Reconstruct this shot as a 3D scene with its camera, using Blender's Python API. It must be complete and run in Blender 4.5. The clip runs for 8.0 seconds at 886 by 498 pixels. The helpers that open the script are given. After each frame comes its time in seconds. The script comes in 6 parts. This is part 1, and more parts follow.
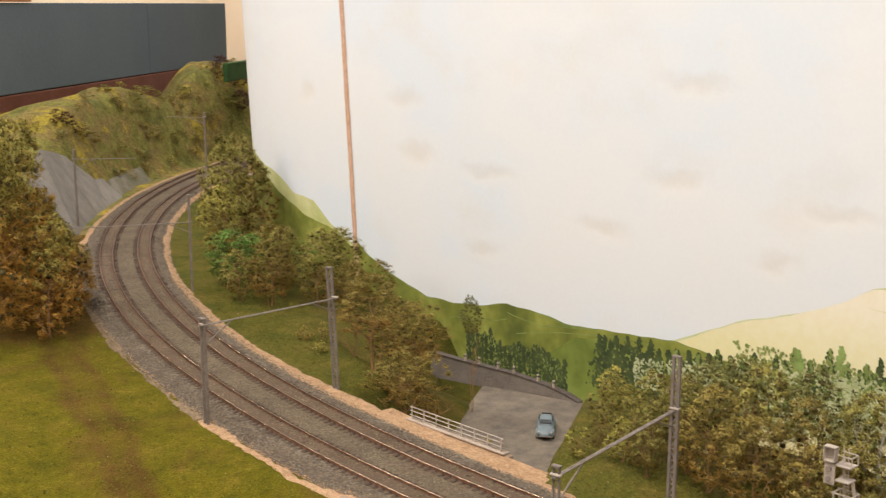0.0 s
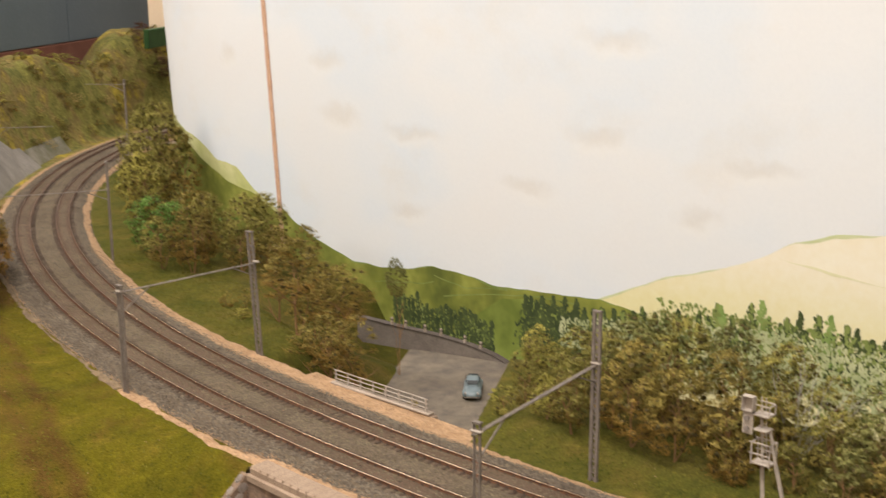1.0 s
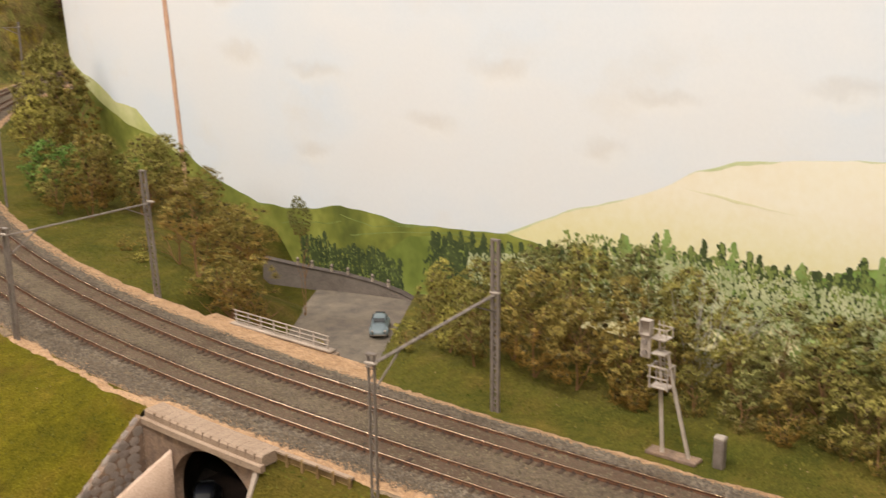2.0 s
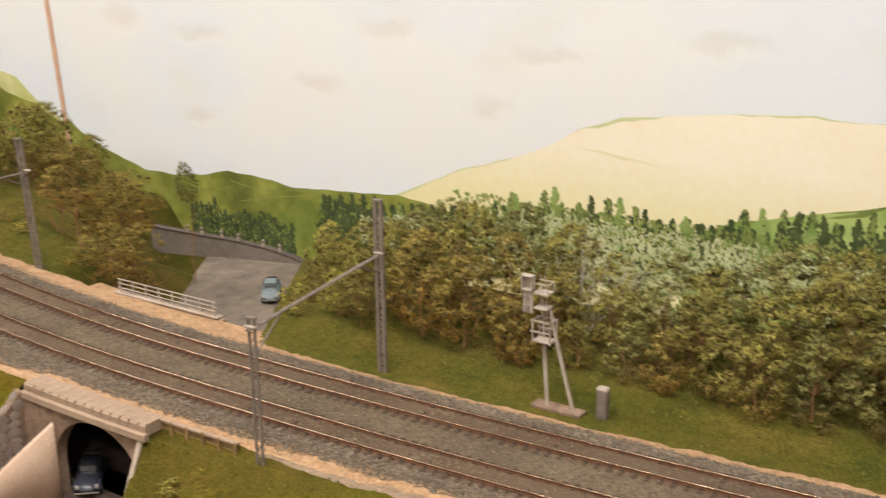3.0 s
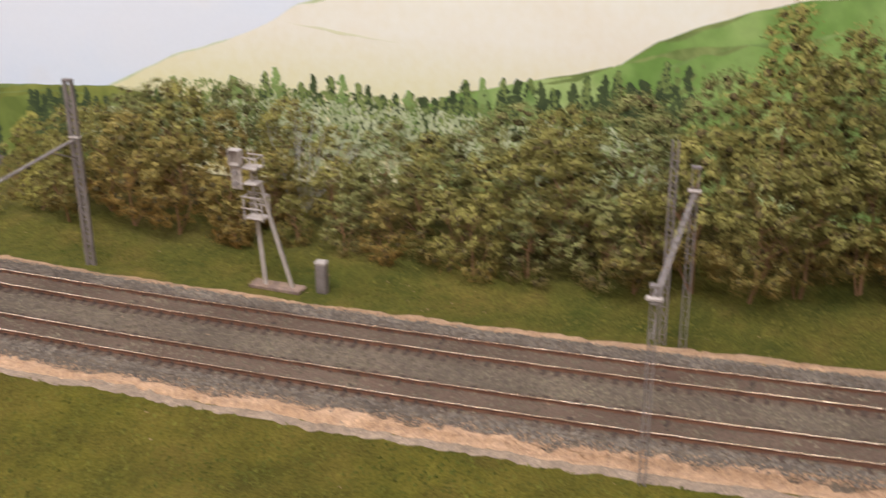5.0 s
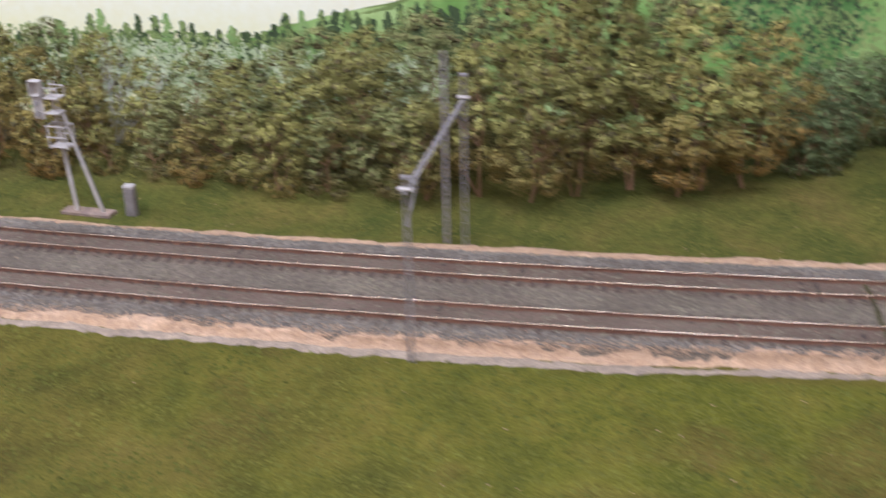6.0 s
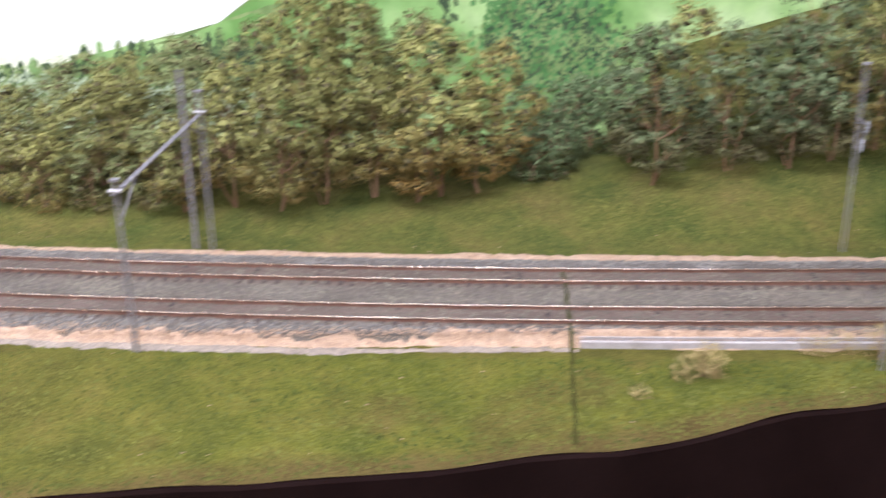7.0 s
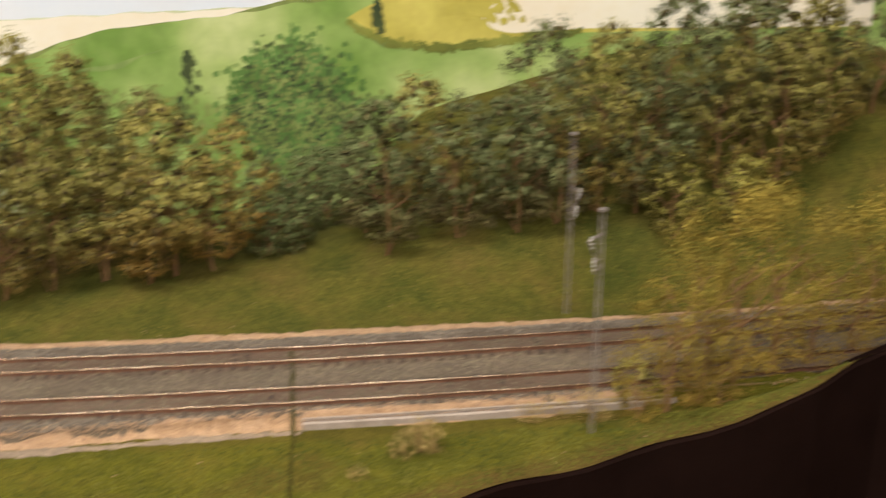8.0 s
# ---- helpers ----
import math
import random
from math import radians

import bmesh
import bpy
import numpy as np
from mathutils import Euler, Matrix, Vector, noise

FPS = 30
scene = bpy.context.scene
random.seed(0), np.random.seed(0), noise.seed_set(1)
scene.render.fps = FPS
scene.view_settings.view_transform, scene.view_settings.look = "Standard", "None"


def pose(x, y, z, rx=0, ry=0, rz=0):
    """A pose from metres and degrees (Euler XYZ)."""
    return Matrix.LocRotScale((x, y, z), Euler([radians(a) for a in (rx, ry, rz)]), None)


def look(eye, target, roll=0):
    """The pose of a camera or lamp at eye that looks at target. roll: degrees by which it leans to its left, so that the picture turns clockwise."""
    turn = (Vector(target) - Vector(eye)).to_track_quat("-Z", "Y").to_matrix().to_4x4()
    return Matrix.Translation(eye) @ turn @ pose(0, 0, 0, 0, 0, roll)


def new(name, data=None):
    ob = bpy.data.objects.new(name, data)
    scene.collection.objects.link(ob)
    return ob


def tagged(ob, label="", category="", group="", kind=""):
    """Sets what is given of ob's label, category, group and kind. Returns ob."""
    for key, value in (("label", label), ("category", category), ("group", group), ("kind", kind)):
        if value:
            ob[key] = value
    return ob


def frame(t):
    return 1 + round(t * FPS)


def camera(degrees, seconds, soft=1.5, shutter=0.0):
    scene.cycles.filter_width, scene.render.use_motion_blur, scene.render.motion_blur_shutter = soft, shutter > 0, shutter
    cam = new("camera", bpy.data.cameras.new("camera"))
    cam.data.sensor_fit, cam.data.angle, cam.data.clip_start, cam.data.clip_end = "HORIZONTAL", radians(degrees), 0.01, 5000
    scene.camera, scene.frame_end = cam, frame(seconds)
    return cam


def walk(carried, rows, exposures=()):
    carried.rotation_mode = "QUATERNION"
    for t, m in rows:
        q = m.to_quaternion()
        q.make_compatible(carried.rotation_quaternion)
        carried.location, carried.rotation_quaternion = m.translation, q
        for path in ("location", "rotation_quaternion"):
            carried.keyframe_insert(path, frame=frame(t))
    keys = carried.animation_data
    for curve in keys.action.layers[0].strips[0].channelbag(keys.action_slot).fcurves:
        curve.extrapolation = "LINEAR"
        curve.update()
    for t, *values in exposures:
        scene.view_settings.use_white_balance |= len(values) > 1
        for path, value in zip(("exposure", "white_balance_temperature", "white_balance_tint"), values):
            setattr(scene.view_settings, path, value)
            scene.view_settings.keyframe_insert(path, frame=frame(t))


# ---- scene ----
cam = camera(41.08, 8.0, soft=1.25, shutter=0.6)
PATH = [
    (0, (0.00000, 0.00000, 0.33562), (0.68265, 0.70192, 0.13239), 0.154),
    (0.5, (0.00566, -0.00052, 0.33217), (0.70429, 0.68324, 0.12147), -0.040),
    (1, (0.01169, -0.00184, 0.32727), (0.72928, 0.65590, 0.09826), -0.198),
    (1.5, (0.02357, -0.00332, 0.31920), (0.75811, 0.62704, 0.06801), -0.382),
    (1.7, (0.02824, -0.00365, 0.31588), (0.76975, 0.61465, 0.05536), -0.457),
    (2.8, (0.04126, -0.01470, 0.31043), (0.82256, 0.53410, 0.01311), -0.871),
    (3, (0.04314, -0.01617, 0.30929), (0.83411, 0.51562, 0.00669), -0.797),
    (3.5, (0.04736, -0.01848, 0.30562), (0.86065, 0.46972, -0.01095), -0.566),
    (4, (0.05200, -0.01965, 0.29947), (0.88659, 0.41908, -0.03366), -0.332),
    (4.2, (0.05469, -0.02033, 0.29825), (0.89599, 0.39764, -0.04456), -0.326),
    (5.3, (0.07175, -0.04398, 0.28385), (0.93392, 0.26775, -0.11551), -0.723),
    (5.5, (0.06527, -0.05559, 0.28552), (0.92887, 0.23805, -0.12432), -1.075),
    (6, (0.03952, -0.10045, 0.28195), (0.91063, 0.14863, -0.14129), -1.244),
    (6.2, (0.02854, -0.12366, 0.27732), (0.90435, 0.11146, -0.14419), -1.291),
    (6.5, (0.01318, -0.16028, 0.27386), (0.89929, 0.05489, -0.13664), -0.937),
    (6.9, (0.00256, -0.19757, 0.28090), (0.90217, -0.01775, -0.11706), -0.783),
    (7, (0.00094, -0.20521, 0.28307), (0.90454, -0.03640, -0.11063), -0.737),
    (7.5, (-0.00252, -0.23268, 0.29144), (0.92050, -0.13436, -0.08054), -0.364),
    (7.8, (0.00552, -0.24520, 0.29659), (0.93518, -0.19401, -0.06827), -0.107),
    (8, (0.01217, -0.25408, 0.30023), (0.94533, -0.24065, -0.05900), 0.066),
]
EXPOSURES = [(0.0, -0.16, 6650, 10), (1.5, -0.16, 6750, 10), (4.2, -0.06, 6750, 11), (5.3, -0.2, 5350, 17), (5.5, -0.22, 5150, 18), (6.0, 0.1, 4950, 16), (6.5, 0.46, 4650, 11), (7.0, 0.69, 4800, 15), (7.5, 0.48, 5250, 17), (8.0, 0.03, 6500, 9)]
walk(cam, [(t, look(eye, target, roll)) for t, eye, target, roll in PATH], EXPOSURES)

# ---- light: a closed hobby room, no daylight; all its ceiling lamps are unseen ----
world = bpy.data.worlds.new("world")
world.use_nodes = True
world.node_tree.nodes["Background"].inputs["Color"].default_value = (1.0, 0.86, 0.7, 1)
world.node_tree.nodes["Background"].inputs["Strength"].default_value = 0.02
scene.world = world
LAMP_COLOUR = (1.0, 0.95, 0.89)


def unseen_lamp_light(x, y, z, sx, sy, watts):
    data = bpy.data.lights.new("unseen_lamp_light", "AREA")
    data.shape, data.size, data.size_y, data.energy, data.color = "RECTANGLE", sx, sy, watts, LAMP_COLOUR
    ob = new("unseen_lamp_light", data)
    ob.matrix_world = pose(x, y, z)
    return ob


CEILING = 1.45
# the last two are added to brighten the far hill and room wall
LAMPS = [(-0.1, 0.1, 0.4, 1.4, 38.0), (0.2, 1.75, 0.4, 1.4, 27.0), (-1.2, -0.8, 0.4, 1.4, 30.0), (-0.9, 2.6, 0.4, 1.4, 32.0), (1.9, 2.0, 0.4, 1.4, 17.0), (2.7, 4.2, 0.4, 1.4, 40.0)]
for lx, ly, lsx, lsy, watts in LAMPS:
    unseen_lamp_light(lx, ly, CEILING - 0.075, lsx, lsy, watts)


# ---- materials ----
def nodes_of(name):
    m = bpy.data.materials.new(name)
    m.use_nodes = True
    return m, m.node_tree.nodes, m.node_tree.links, m.node_tree.nodes["Principled BSDF"]


def ramp(nt, stops):
    r = nt.new("ShaderNodeValToRGB")
    while len(r.color_ramp.elements) > len(stops):
        r.color_ramp.elements.remove(r.color_ramp.elements[-1])
    while len(r.color_ramp.elements) < len(stops):
        r.color_ramp.elements.new(0.5)
    for e, (p, c) in zip(r.color_ramp.elements, stops):
        e.position, e.color = p, (*c, 1)
    return r


def noise_tex(nt, ln, coord, scale, detail=4.0, rough=0.6):
    n = nt.new("ShaderNodeTexNoise")
    n.inputs["Scale"].default_value, n.inputs["Detail"].default_value, n.inputs["Roughness"].default_value = scale, detail, rough
    ln.new(coord, n.inputs["Vector"])
    return n


def mixed(nt, ln, kind, fac, a, b):
    """A colour mix node; fac, a, b are sockets or values."""
    m = nt.new("ShaderNodeMix")
    m.data_type, m.blend_type = "RGBA", kind
    for i, v in ((0, fac), (6, a), (7, b)):
        if isinstance(v, (int, float)):
            m.inputs[i].default_value = v
        elif isinstance(v, tuple):
            m.inputs[i].default_value = (*v, 1)
        else:
            ln.new(v, m.inputs[i])
    return m.outputs[2]


def surface(name, stops, big=30.0, fine=900.0, fine_amount=0.5, rough=0.9, metal=0.0, bump=0.3, bump_size=0.0006, island=0.0, per_object=0.0, spec=0.3, dirt=None, mid=0.0, low=None, reach=1.1, mid_amount=0.8):
    """A two-scale procedural surface. stops: colours over the large noise; the fine noise lightens and darkens them; dirt: (attribute, colour stops)."""
    m, nt, ln, bsdf = nodes_of(name)
    co = own = nt.new("ShaderNodeTexCoord").outputs["Object"]
    if per_object:
        info = nt.new("ShaderNodeObjectInfo")
        add = nt.new("ShaderNodeVectorMath")
        add.operation = "ADD"
        ln.new(co, add.inputs[0])
        ln.new(info.outputs["Random"], add.inputs[1])
        co = add.outputs[0]
    n1, n2 = noise_tex(nt, ln, co, big), noise_tex(nt, ln, co, fine, 3.0)
    r = ramp(nt, stops)
    ln.new(n1.outputs["Fac"], r.inputs[0])
    colour = r.outputs[0]
    if mid:
        n3 = noise_tex(nt, ln, co, mid, 4.0, 0.7)
        r6 = ramp(nt, [(0.3, (0.3, 0.3, 0.32)), (0.7, (0.7, 0.68, 0.6))])
        ln.new(n3.outputs["Fac"], r6.inputs[0])
        colour = mixed(nt, ln, "OVERLAY", mid_amount, colour, r6.outputs[0])
    if dirt:
        attr = nt.new("ShaderNodeAttribute")
        attr.attribute_name = dirt[0]
        r2 = ramp(nt, dirt[1])
        ln.new(n1.outputs["Fac"], r2.inputs[0])
        colour = mixed(nt, ln, "MIX", attr.outputs["Fac"], colour, r2.outputs[0])
    if low:
        sep = nt.new("ShaderNodeSeparateXYZ")
        ln.new(own, sep.inputs[0])
        wave = nt.new("ShaderNodeMath")
        wave.operation = "MULTIPLY_ADD"
        ln.new(noise_tex(nt, ln, co, 7.0, 3.0).outputs["Fac"], wave.inputs[0])
        wave.inputs[1].default_value = 1.1
        ln.new(sep.outputs["Z"], wave.inputs[2])
        mr = nt.new("ShaderNodeMapRange")
        mr.interpolation_type = "SMOOTHSTEP"
        mr.inputs["From Min"].default_value, mr.inputs["From Max"].default_value = reach, reach - 0.45
        mr.inputs["To Max"].default_value = 0.75
        ln.new(wave.outputs[0], mr.inputs["Value"])
        colour = mixed(nt, ln, "MIX", mr.outputs[0], colour, low)
    r3 = ramp(nt, [(0.25, (0.25, 0.25, 0.25)), (0.75, (0.78, 0.78, 0.78))])
    ln.new(n2.outputs["Fac"], r3.inputs[0])
    colour = mixed(nt, ln, "OVERLAY", fine_amount, colour, r3.outputs[0])
    if island:
        geo = nt.new("ShaderNodeNewGeometry")
        r4 = ramp(nt, [(0.0, (0.3, 0.3, 0.3)), (1.0, (0.72, 0.72, 0.68))])
        ln.new(geo.outputs["Random Per Island"], r4.inputs[0])
        colour = mixed(nt, ln, "OVERLAY", island, colour, r4.outputs[0])
    if per_object:
        r5 = ramp(nt, [(0.0, (0.36, 0.36, 0.36)), (0.5, (0.5, 0.5, 0.46)), (1.0, (0.62, 0.6, 0.56))])
        ln.new(info.outputs["Random"], r5.inputs[0])
        colour = mixed(nt, ln, "OVERLAY", per_object, colour, r5.outputs[0])
    ln.new(colour, bsdf.inputs["Base Color"])
    bsdf.inputs["Roughness"].default_value, bsdf.inputs["Metallic"].default_value = rough, metal
    bsdf.inputs["Specular IOR Level"].default_value = spec
    if bump:
        b = nt.new("ShaderNodeBump")
        b.inputs["Strength"].default_value, b.inputs["Distance"].default_value = bump, bump_size
        ln.new(n2.outputs["Fac"], b.inputs["Height"])
        ln.new(b.outputs[0], bsdf.inputs["Normal"])
    return m


GRASS = surface("grass_turf", [(0.3, (0.079, 0.072, 0.008)), (0.5, (0.118, 0.102, 0.0095)), (0.7, (0.158, 0.118, 0.016))], 28, 750, 0.9, 0.95, bump=1.0, bump_size=0.002, spec=0.05, mid=150, mid_amount=0.55,
                dirt=("dirt", [(0.3, (0.075, 0.038, 0.011)), (0.6, (0.115, 0.064, 0.017)), (0.8, (0.15, 0.09, 0.025))]))
GRASS_BANK = surface("grass_turf_bank", [(0.3, (0.069, 0.07, 0.0105)), (0.5, (0.104, 0.098, 0.0125)), (0.7, (0.14, 0.115, 0.018))], 28, 750, 0.9, 0.95, bump=1.0, bump_size=0.002, spec=0.05, mid=150, mid_amount=0.5,
                     dirt=("dirt", [(0.3, (0.075, 0.045, 0.013)), (0.6, (0.108, 0.07, 0.02)), (0.8, (0.14, 0.095, 0.028))]))
GRASS_FAR = surface("grass_turf_green", [(0.3, (0.06, 0.068, 0.012)), (0.5, (0.1, 0.094, 0.017)), (0.7, (0.145, 0.11, 0.025))], 24, 700, 0.9, 0.95, bump=1.0, bump_size=0.002, spec=0.1, mid=150, mid_amount=0.6,
                    dirt=("dirt", [(0.3, (0.1, 0.075, 0.025)), (0.6, (0.14, 0.1, 0.035)), (0.8, (0.18, 0.13, 0.05))]))
TUFT = surface("turf_flock", [(0.3, (0.066, 0.067, 0.009)), (0.7, (0.155, 0.132, 0.02))], 20, 900, 0.4, 0.95, island=0.8, bump=0, spec=0.1)
TUFT_BANK = surface("turf_flock_bank", [(0.3, (0.058, 0.064, 0.011)), (0.7, (0.135, 0.122, 0.022))], 20, 900, 0.4, 0.95, island=0.8, bump=0, spec=0.1)
TUFT_FAR = surface("turf_flock_green", [(0.3, (0.06, 0.068, 0.012)), (0.7, (0.15, 0.125, 0.026))], 20, 900, 0.4, 0.95, island=0.8, bump=0, spec=0.1)
HILL_TURF = surface("mixed_hill_turf", [(0.34, (0.125, 0.125, 0.035)), (0.45, (0.19, 0.178, 0.052)), (0.53, (0.2, 0.15, 0.06)), (0.6, (0.29, 0.235, 0.046)), (0.72, (0.42, 0.315, 0.045))], 11, 260, 1.0, 0.95, bump=1.0, bump_size=0.003, spec=0.1, mid=70)
SAND = surface("sand", [(0.3, (0.31, 0.19, 0.11)), (0.7, (0.45, 0.295, 0.185))], 90, 1500, 0.8, 0.95, bump=0.8, bump_size=0.0007, spec=0.2, mid=400)
BALLAST = surface("ballast", [(0.3, (0.098, 0.074, 0.052)), (0.5, (0.131, 0.100, 0.071)), (0.75, (0.165, 0.127, 0.088))], 16, 1100, 1.0, 0.9, bump=1.0, bump_size=0.001, mid=260,
                  dirt=("rust", [(0.3, (0.09, 0.053, 0.034)), (0.7, (0.135, 0.083, 0.055))]))
STONE_BROWN = surface("brown_ballast_chips", [(0.3, (0.100, 0.078, 0.050)), (0.7, (0.178, 0.145, 0.095))], 40, 1500, 0.3, 0.85, island=1.0, bump=0)
STONE_CHIP = surface("ballast_chips", [(0.3, (0.106, 0.083, 0.063)), (0.7, (0.175, 0.141, 0.111))], 40, 1500, 0.3, 0.85, island=1.0, bump=0)
PATH_GRIT = surface("pinkish_grey_path_grit", [(0.3, (0.2, 0.148, 0.105)), (0.7, (0.3, 0.225, 0.165))], 50, 1400, 0.8, 0.95, bump=0.5, bump_size=0.0005, spec=0.2, mid=300)
EARTH = surface("grey_brown_earth", [(0.3, (0.12, 0.085, 0.055)), (0.5, (0.17, 0.125, 0.085)), (0.7, (0.25, 0.18, 0.12))], 60, 1400, 0.9, 0.95, bump=0.8, bump_size=0.0006, spec=0.1, mid=300)
SLEEPER = surface("sleeper_wood", [(0.3, (0.04, 0.026, 0.018)), (0.7, (0.08, 0.052, 0.036))], 200, 1500, 0.5, 0.85, bump=0.3)
RAIL_RUST = surface("rusty_rail_side", [(0.3, (0.085, 0.037, 0.019)), (0.7, (0.16, 0.073, 0.038))], 120, 2000, 0.5, 0.7, 0.1, bump=0.2, bump_size=0.0002)
RAIL_TOP = surface("polished_rail_head", [(0.3, (0.38, 0.27, 0.18)), (0.7, (0.6, 0.47, 0.35))], 60, 2000, 0.5, 0.26, 1.0, bump=0.05, bump_size=0.0001)
# second rail head colour, brown and dull to leave out the lamp's glint
RAIL_NO_GLINT = surface("rail_head_without_glint", [(0.3, (0.13, 0.075, 0.05)), (0.7, (0.21, 0.135, 0.095))], 60, 2000, 0.5, 0.5, 0.5, bump=0.05, bump_size=0.0001)
STEEL = surface("galvanised_mast_steel", [(0.3, (0.16, 0.13, 0.11)), (0.7, (0.24, 0.202, 0.175))], 120, 1800, 0.5, 0.6, 0.15, bump=0.1, bump_size=0.0002)
STEEL_DARK = surface("dark_mast_steel", [(0.3, (0.09, 0.07, 0.06)), (0.7, (0.14, 0.115, 0.1))], 120, 1800, 0.5, 0.65, 0.3, bump=0.1, bump_size=0.0002)
PALE_STEEL = surface("pale_grey_signal_paint", [(0.3, (0.34, 0.285, 0.24)), (0.7, (0.46, 0.395, 0.335))], 150, 1800, 0.4, 0.6, bump=0.1, bump_size=0.0002)
FENCE_PAINT = surface("weathered_grey_fence_paint", [(0.3, (0.33, 0.28, 0.24)), (0.7, (0.45, 0.39, 0.335))], 150, 1800, 0.5, 0.7, bump=0.1, bump_size=0.0002)
WHITE_INS = surface("white_insulator", [(0.3, (0.32, 0.29, 0.26)), (0.7, (0.44, 0.4, 0.36))], 150, 1800, 0.2, 0.5, bump=0)
CONCRETE_SLAB = surface("grey_slab_concrete", [(0.3, (0.19, 0.172, 0.155)), (0.7, (0.28, 0.255, 0.23))], 30, 900, 0.5, 0.9, bump=0.3, bump_size=0.0004)
MOSSY = surface("mossy_concrete", [(0.35, (0.13, 0.125, 0.07)), (0.55, (0.2, 0.185, 0.14)), (0.7, (0.26, 0.24, 0.2))], 30, 900, 0.6, 0.9, bump=0.3, bump_size=0.0004)
CONCRETE = surface("pale_concrete", [(0.3, (0.3, 0.24, 0.19)), (0.7, (0.43, 0.35, 0.29))], 60, 1200, 0.5, 0.9, bump=0.3, bump_size=0.0004)
CONCRETE_GREY = surface("brown_grey_render", [(0.3, (0.17, 0.115, 0.085)), (0.7, (0.27, 0.19, 0.145))], 30, 900, 0.6, 0.9, bump=0.4, bump_size=0.0005, mid=140)
PARAPET = surface("parapet_render", [(0.3, (0.27, 0.19, 0.135)), (0.7, (0.36, 0.265, 0.195))], 50, 1200, 0.6, 0.9, bump=0.4, bump_size=0.0005)
STONE = surface("rough_grey_stone", [(0.3, (0.29, 0.24, 0.215)), (0.7, (0.45, 0.38, 0.345))], 120, 900, 0.7, 0.9, bump=0.8, bump_size=0.001, per_object=0.6)
ROAD = surface("asphalt_road", [(0.3, (0.14, 0.115, 0.095)), (0.7, (0.19, 0.16, 0.132))], 20, 1500, 0.5, 0.85, bump=0.25, bump_size=0.0003, mid=60)
WALL_BROWN = surface("brown_grey_masonry", [(0.3, (0.125, 0.102, 0.086)), (0.7, (0.18, 0.15, 0.128))], 60, 900, 0.7, 0.9, bump=0.5, bump_size=0.0005)
# tunnel interior: its shade is put into this dark base colour
TUNNEL_SHADE = surface("shade_dark_tunnel", [(0.3, (0.05, 0.033, 0.025)), (0.7, (0.09, 0.062, 0.048))], 40, 900, 0.6, 0.95, bump=0.3, bump_size=0.0005)
WOOD_FENCE = surface("weathered_timber", [(0.3, (0.15, 0.09, 0.04)), (0.7, (0.27, 0.18, 0.085))], 120, 1500, 0.5, 0.85, bump=0.3, bump_size=0.0004, per_object=0.7)
BARK = surface("bark", [(0.3, (0.17, 0.085, 0.038)), (0.7, (0.31, 0.175, 0.08))], 200, 1500, 0.5, 0.95, bump=0.4, bump_size=0.0005)
FASCIA = surface("black_cloth_fascia", [(0.3, (0.009, 0.0045, 0.0035)), (0.7, (0.014, 0.007, 0.0055))], 20, 900, 0.4, 1.0, bump=0, spec=0.0)
JOINT = surface("baseboard_joint", [(0.3, (0.03, 0.026, 0.011)), (0.7, (0.075, 0.064, 0.022))], 60, 900, 0.4, 0.95, bump=0, spec=0.03)
JOINT_TURF = surface("turf_joint", [(0.3, (0.03, 0.027, 0.007)), (0.7, (0.065, 0.055, 0.011))], 90, 900, 0.6, 0.95, bump=0.5, spec=0.03)
FLOOR = surface("dark_carpet", [(0.3, (0.02, 0.015, 0.013)), (0.7, (0.035, 0.026, 0.022))], 10, 500, 0.5, 0.95, bump=0.2)
ROOM_WALL = surface("cream_room_paint", [(0.3, (0.72, 0.6, 0.46)), (0.7, (0.78, 0.66, 0.52))], 3, 120, 0.15, 0.85, bump=0.1, bump_size=0.001)
CEIL = surface("white_ceiling_paint", [(0.3, (0.74, 0.7, 0.64)), (0.7, (0.8, 0.76, 0.7))], 3, 120, 0.15, 0.9, bump=0.1, bump_size=0.001)
PANEL_GREY = surface("slate_blue_panel", [(0.3, (0.105, 0.14, 0.17)), (0.7, (0.13, 0.165, 0.195))], 4, 150, 0.15, 0.8, bump=0.1, bump_size=0.001)
PANEL_BROWN = surface("dark_brown_valance", [(0.3, (0.13, 0.045, 0.03)), (0.7, (0.18, 0.07, 0.05))], 12, 200, 0.3, 0.8, bump=0.1, bump_size=0.001)
ORANGE = surface("orange_wood", [(0.3, (0.42, 0.17, 0.07)), (0.7, (0.5, 0.22, 0.1))], 12, 200, 0.3, 0.7, bump=0.1)
TAPE = surface("pinkish_seam_tape", [(0.3, (0.52, 0.3, 0.2)), (0.7, (0.66, 0.42, 0.3))], 60, 600, 0.7, 0.8, bump=0.3, bump_size=0.0004)


# brown fibre of the crown hearts, its dark tone painting shade into the gaps
SHADED_FIBRE = surface("shaded_foliage_fibre", [(0.3, (0.07, 0.055, 0.024)), (0.7, (0.13, 0.1, 0.043))], 40, 600, 0.5, 1.0, bump=0, spec=0.0)


def foliage(name, dark, mid, light, low=(0.25, 0.155, 0.06), reach=1.05):
    """Foam foliage: the lower flock of a crown is a browner blend than its top."""
    return surface(name, [(0.34, dark), (0.5, mid), (0.66, light)], 8, 700, 0.4, 0.95, bump=0, island=0.16, per_object=0.45, spec=0.05, low=low, reach=reach)


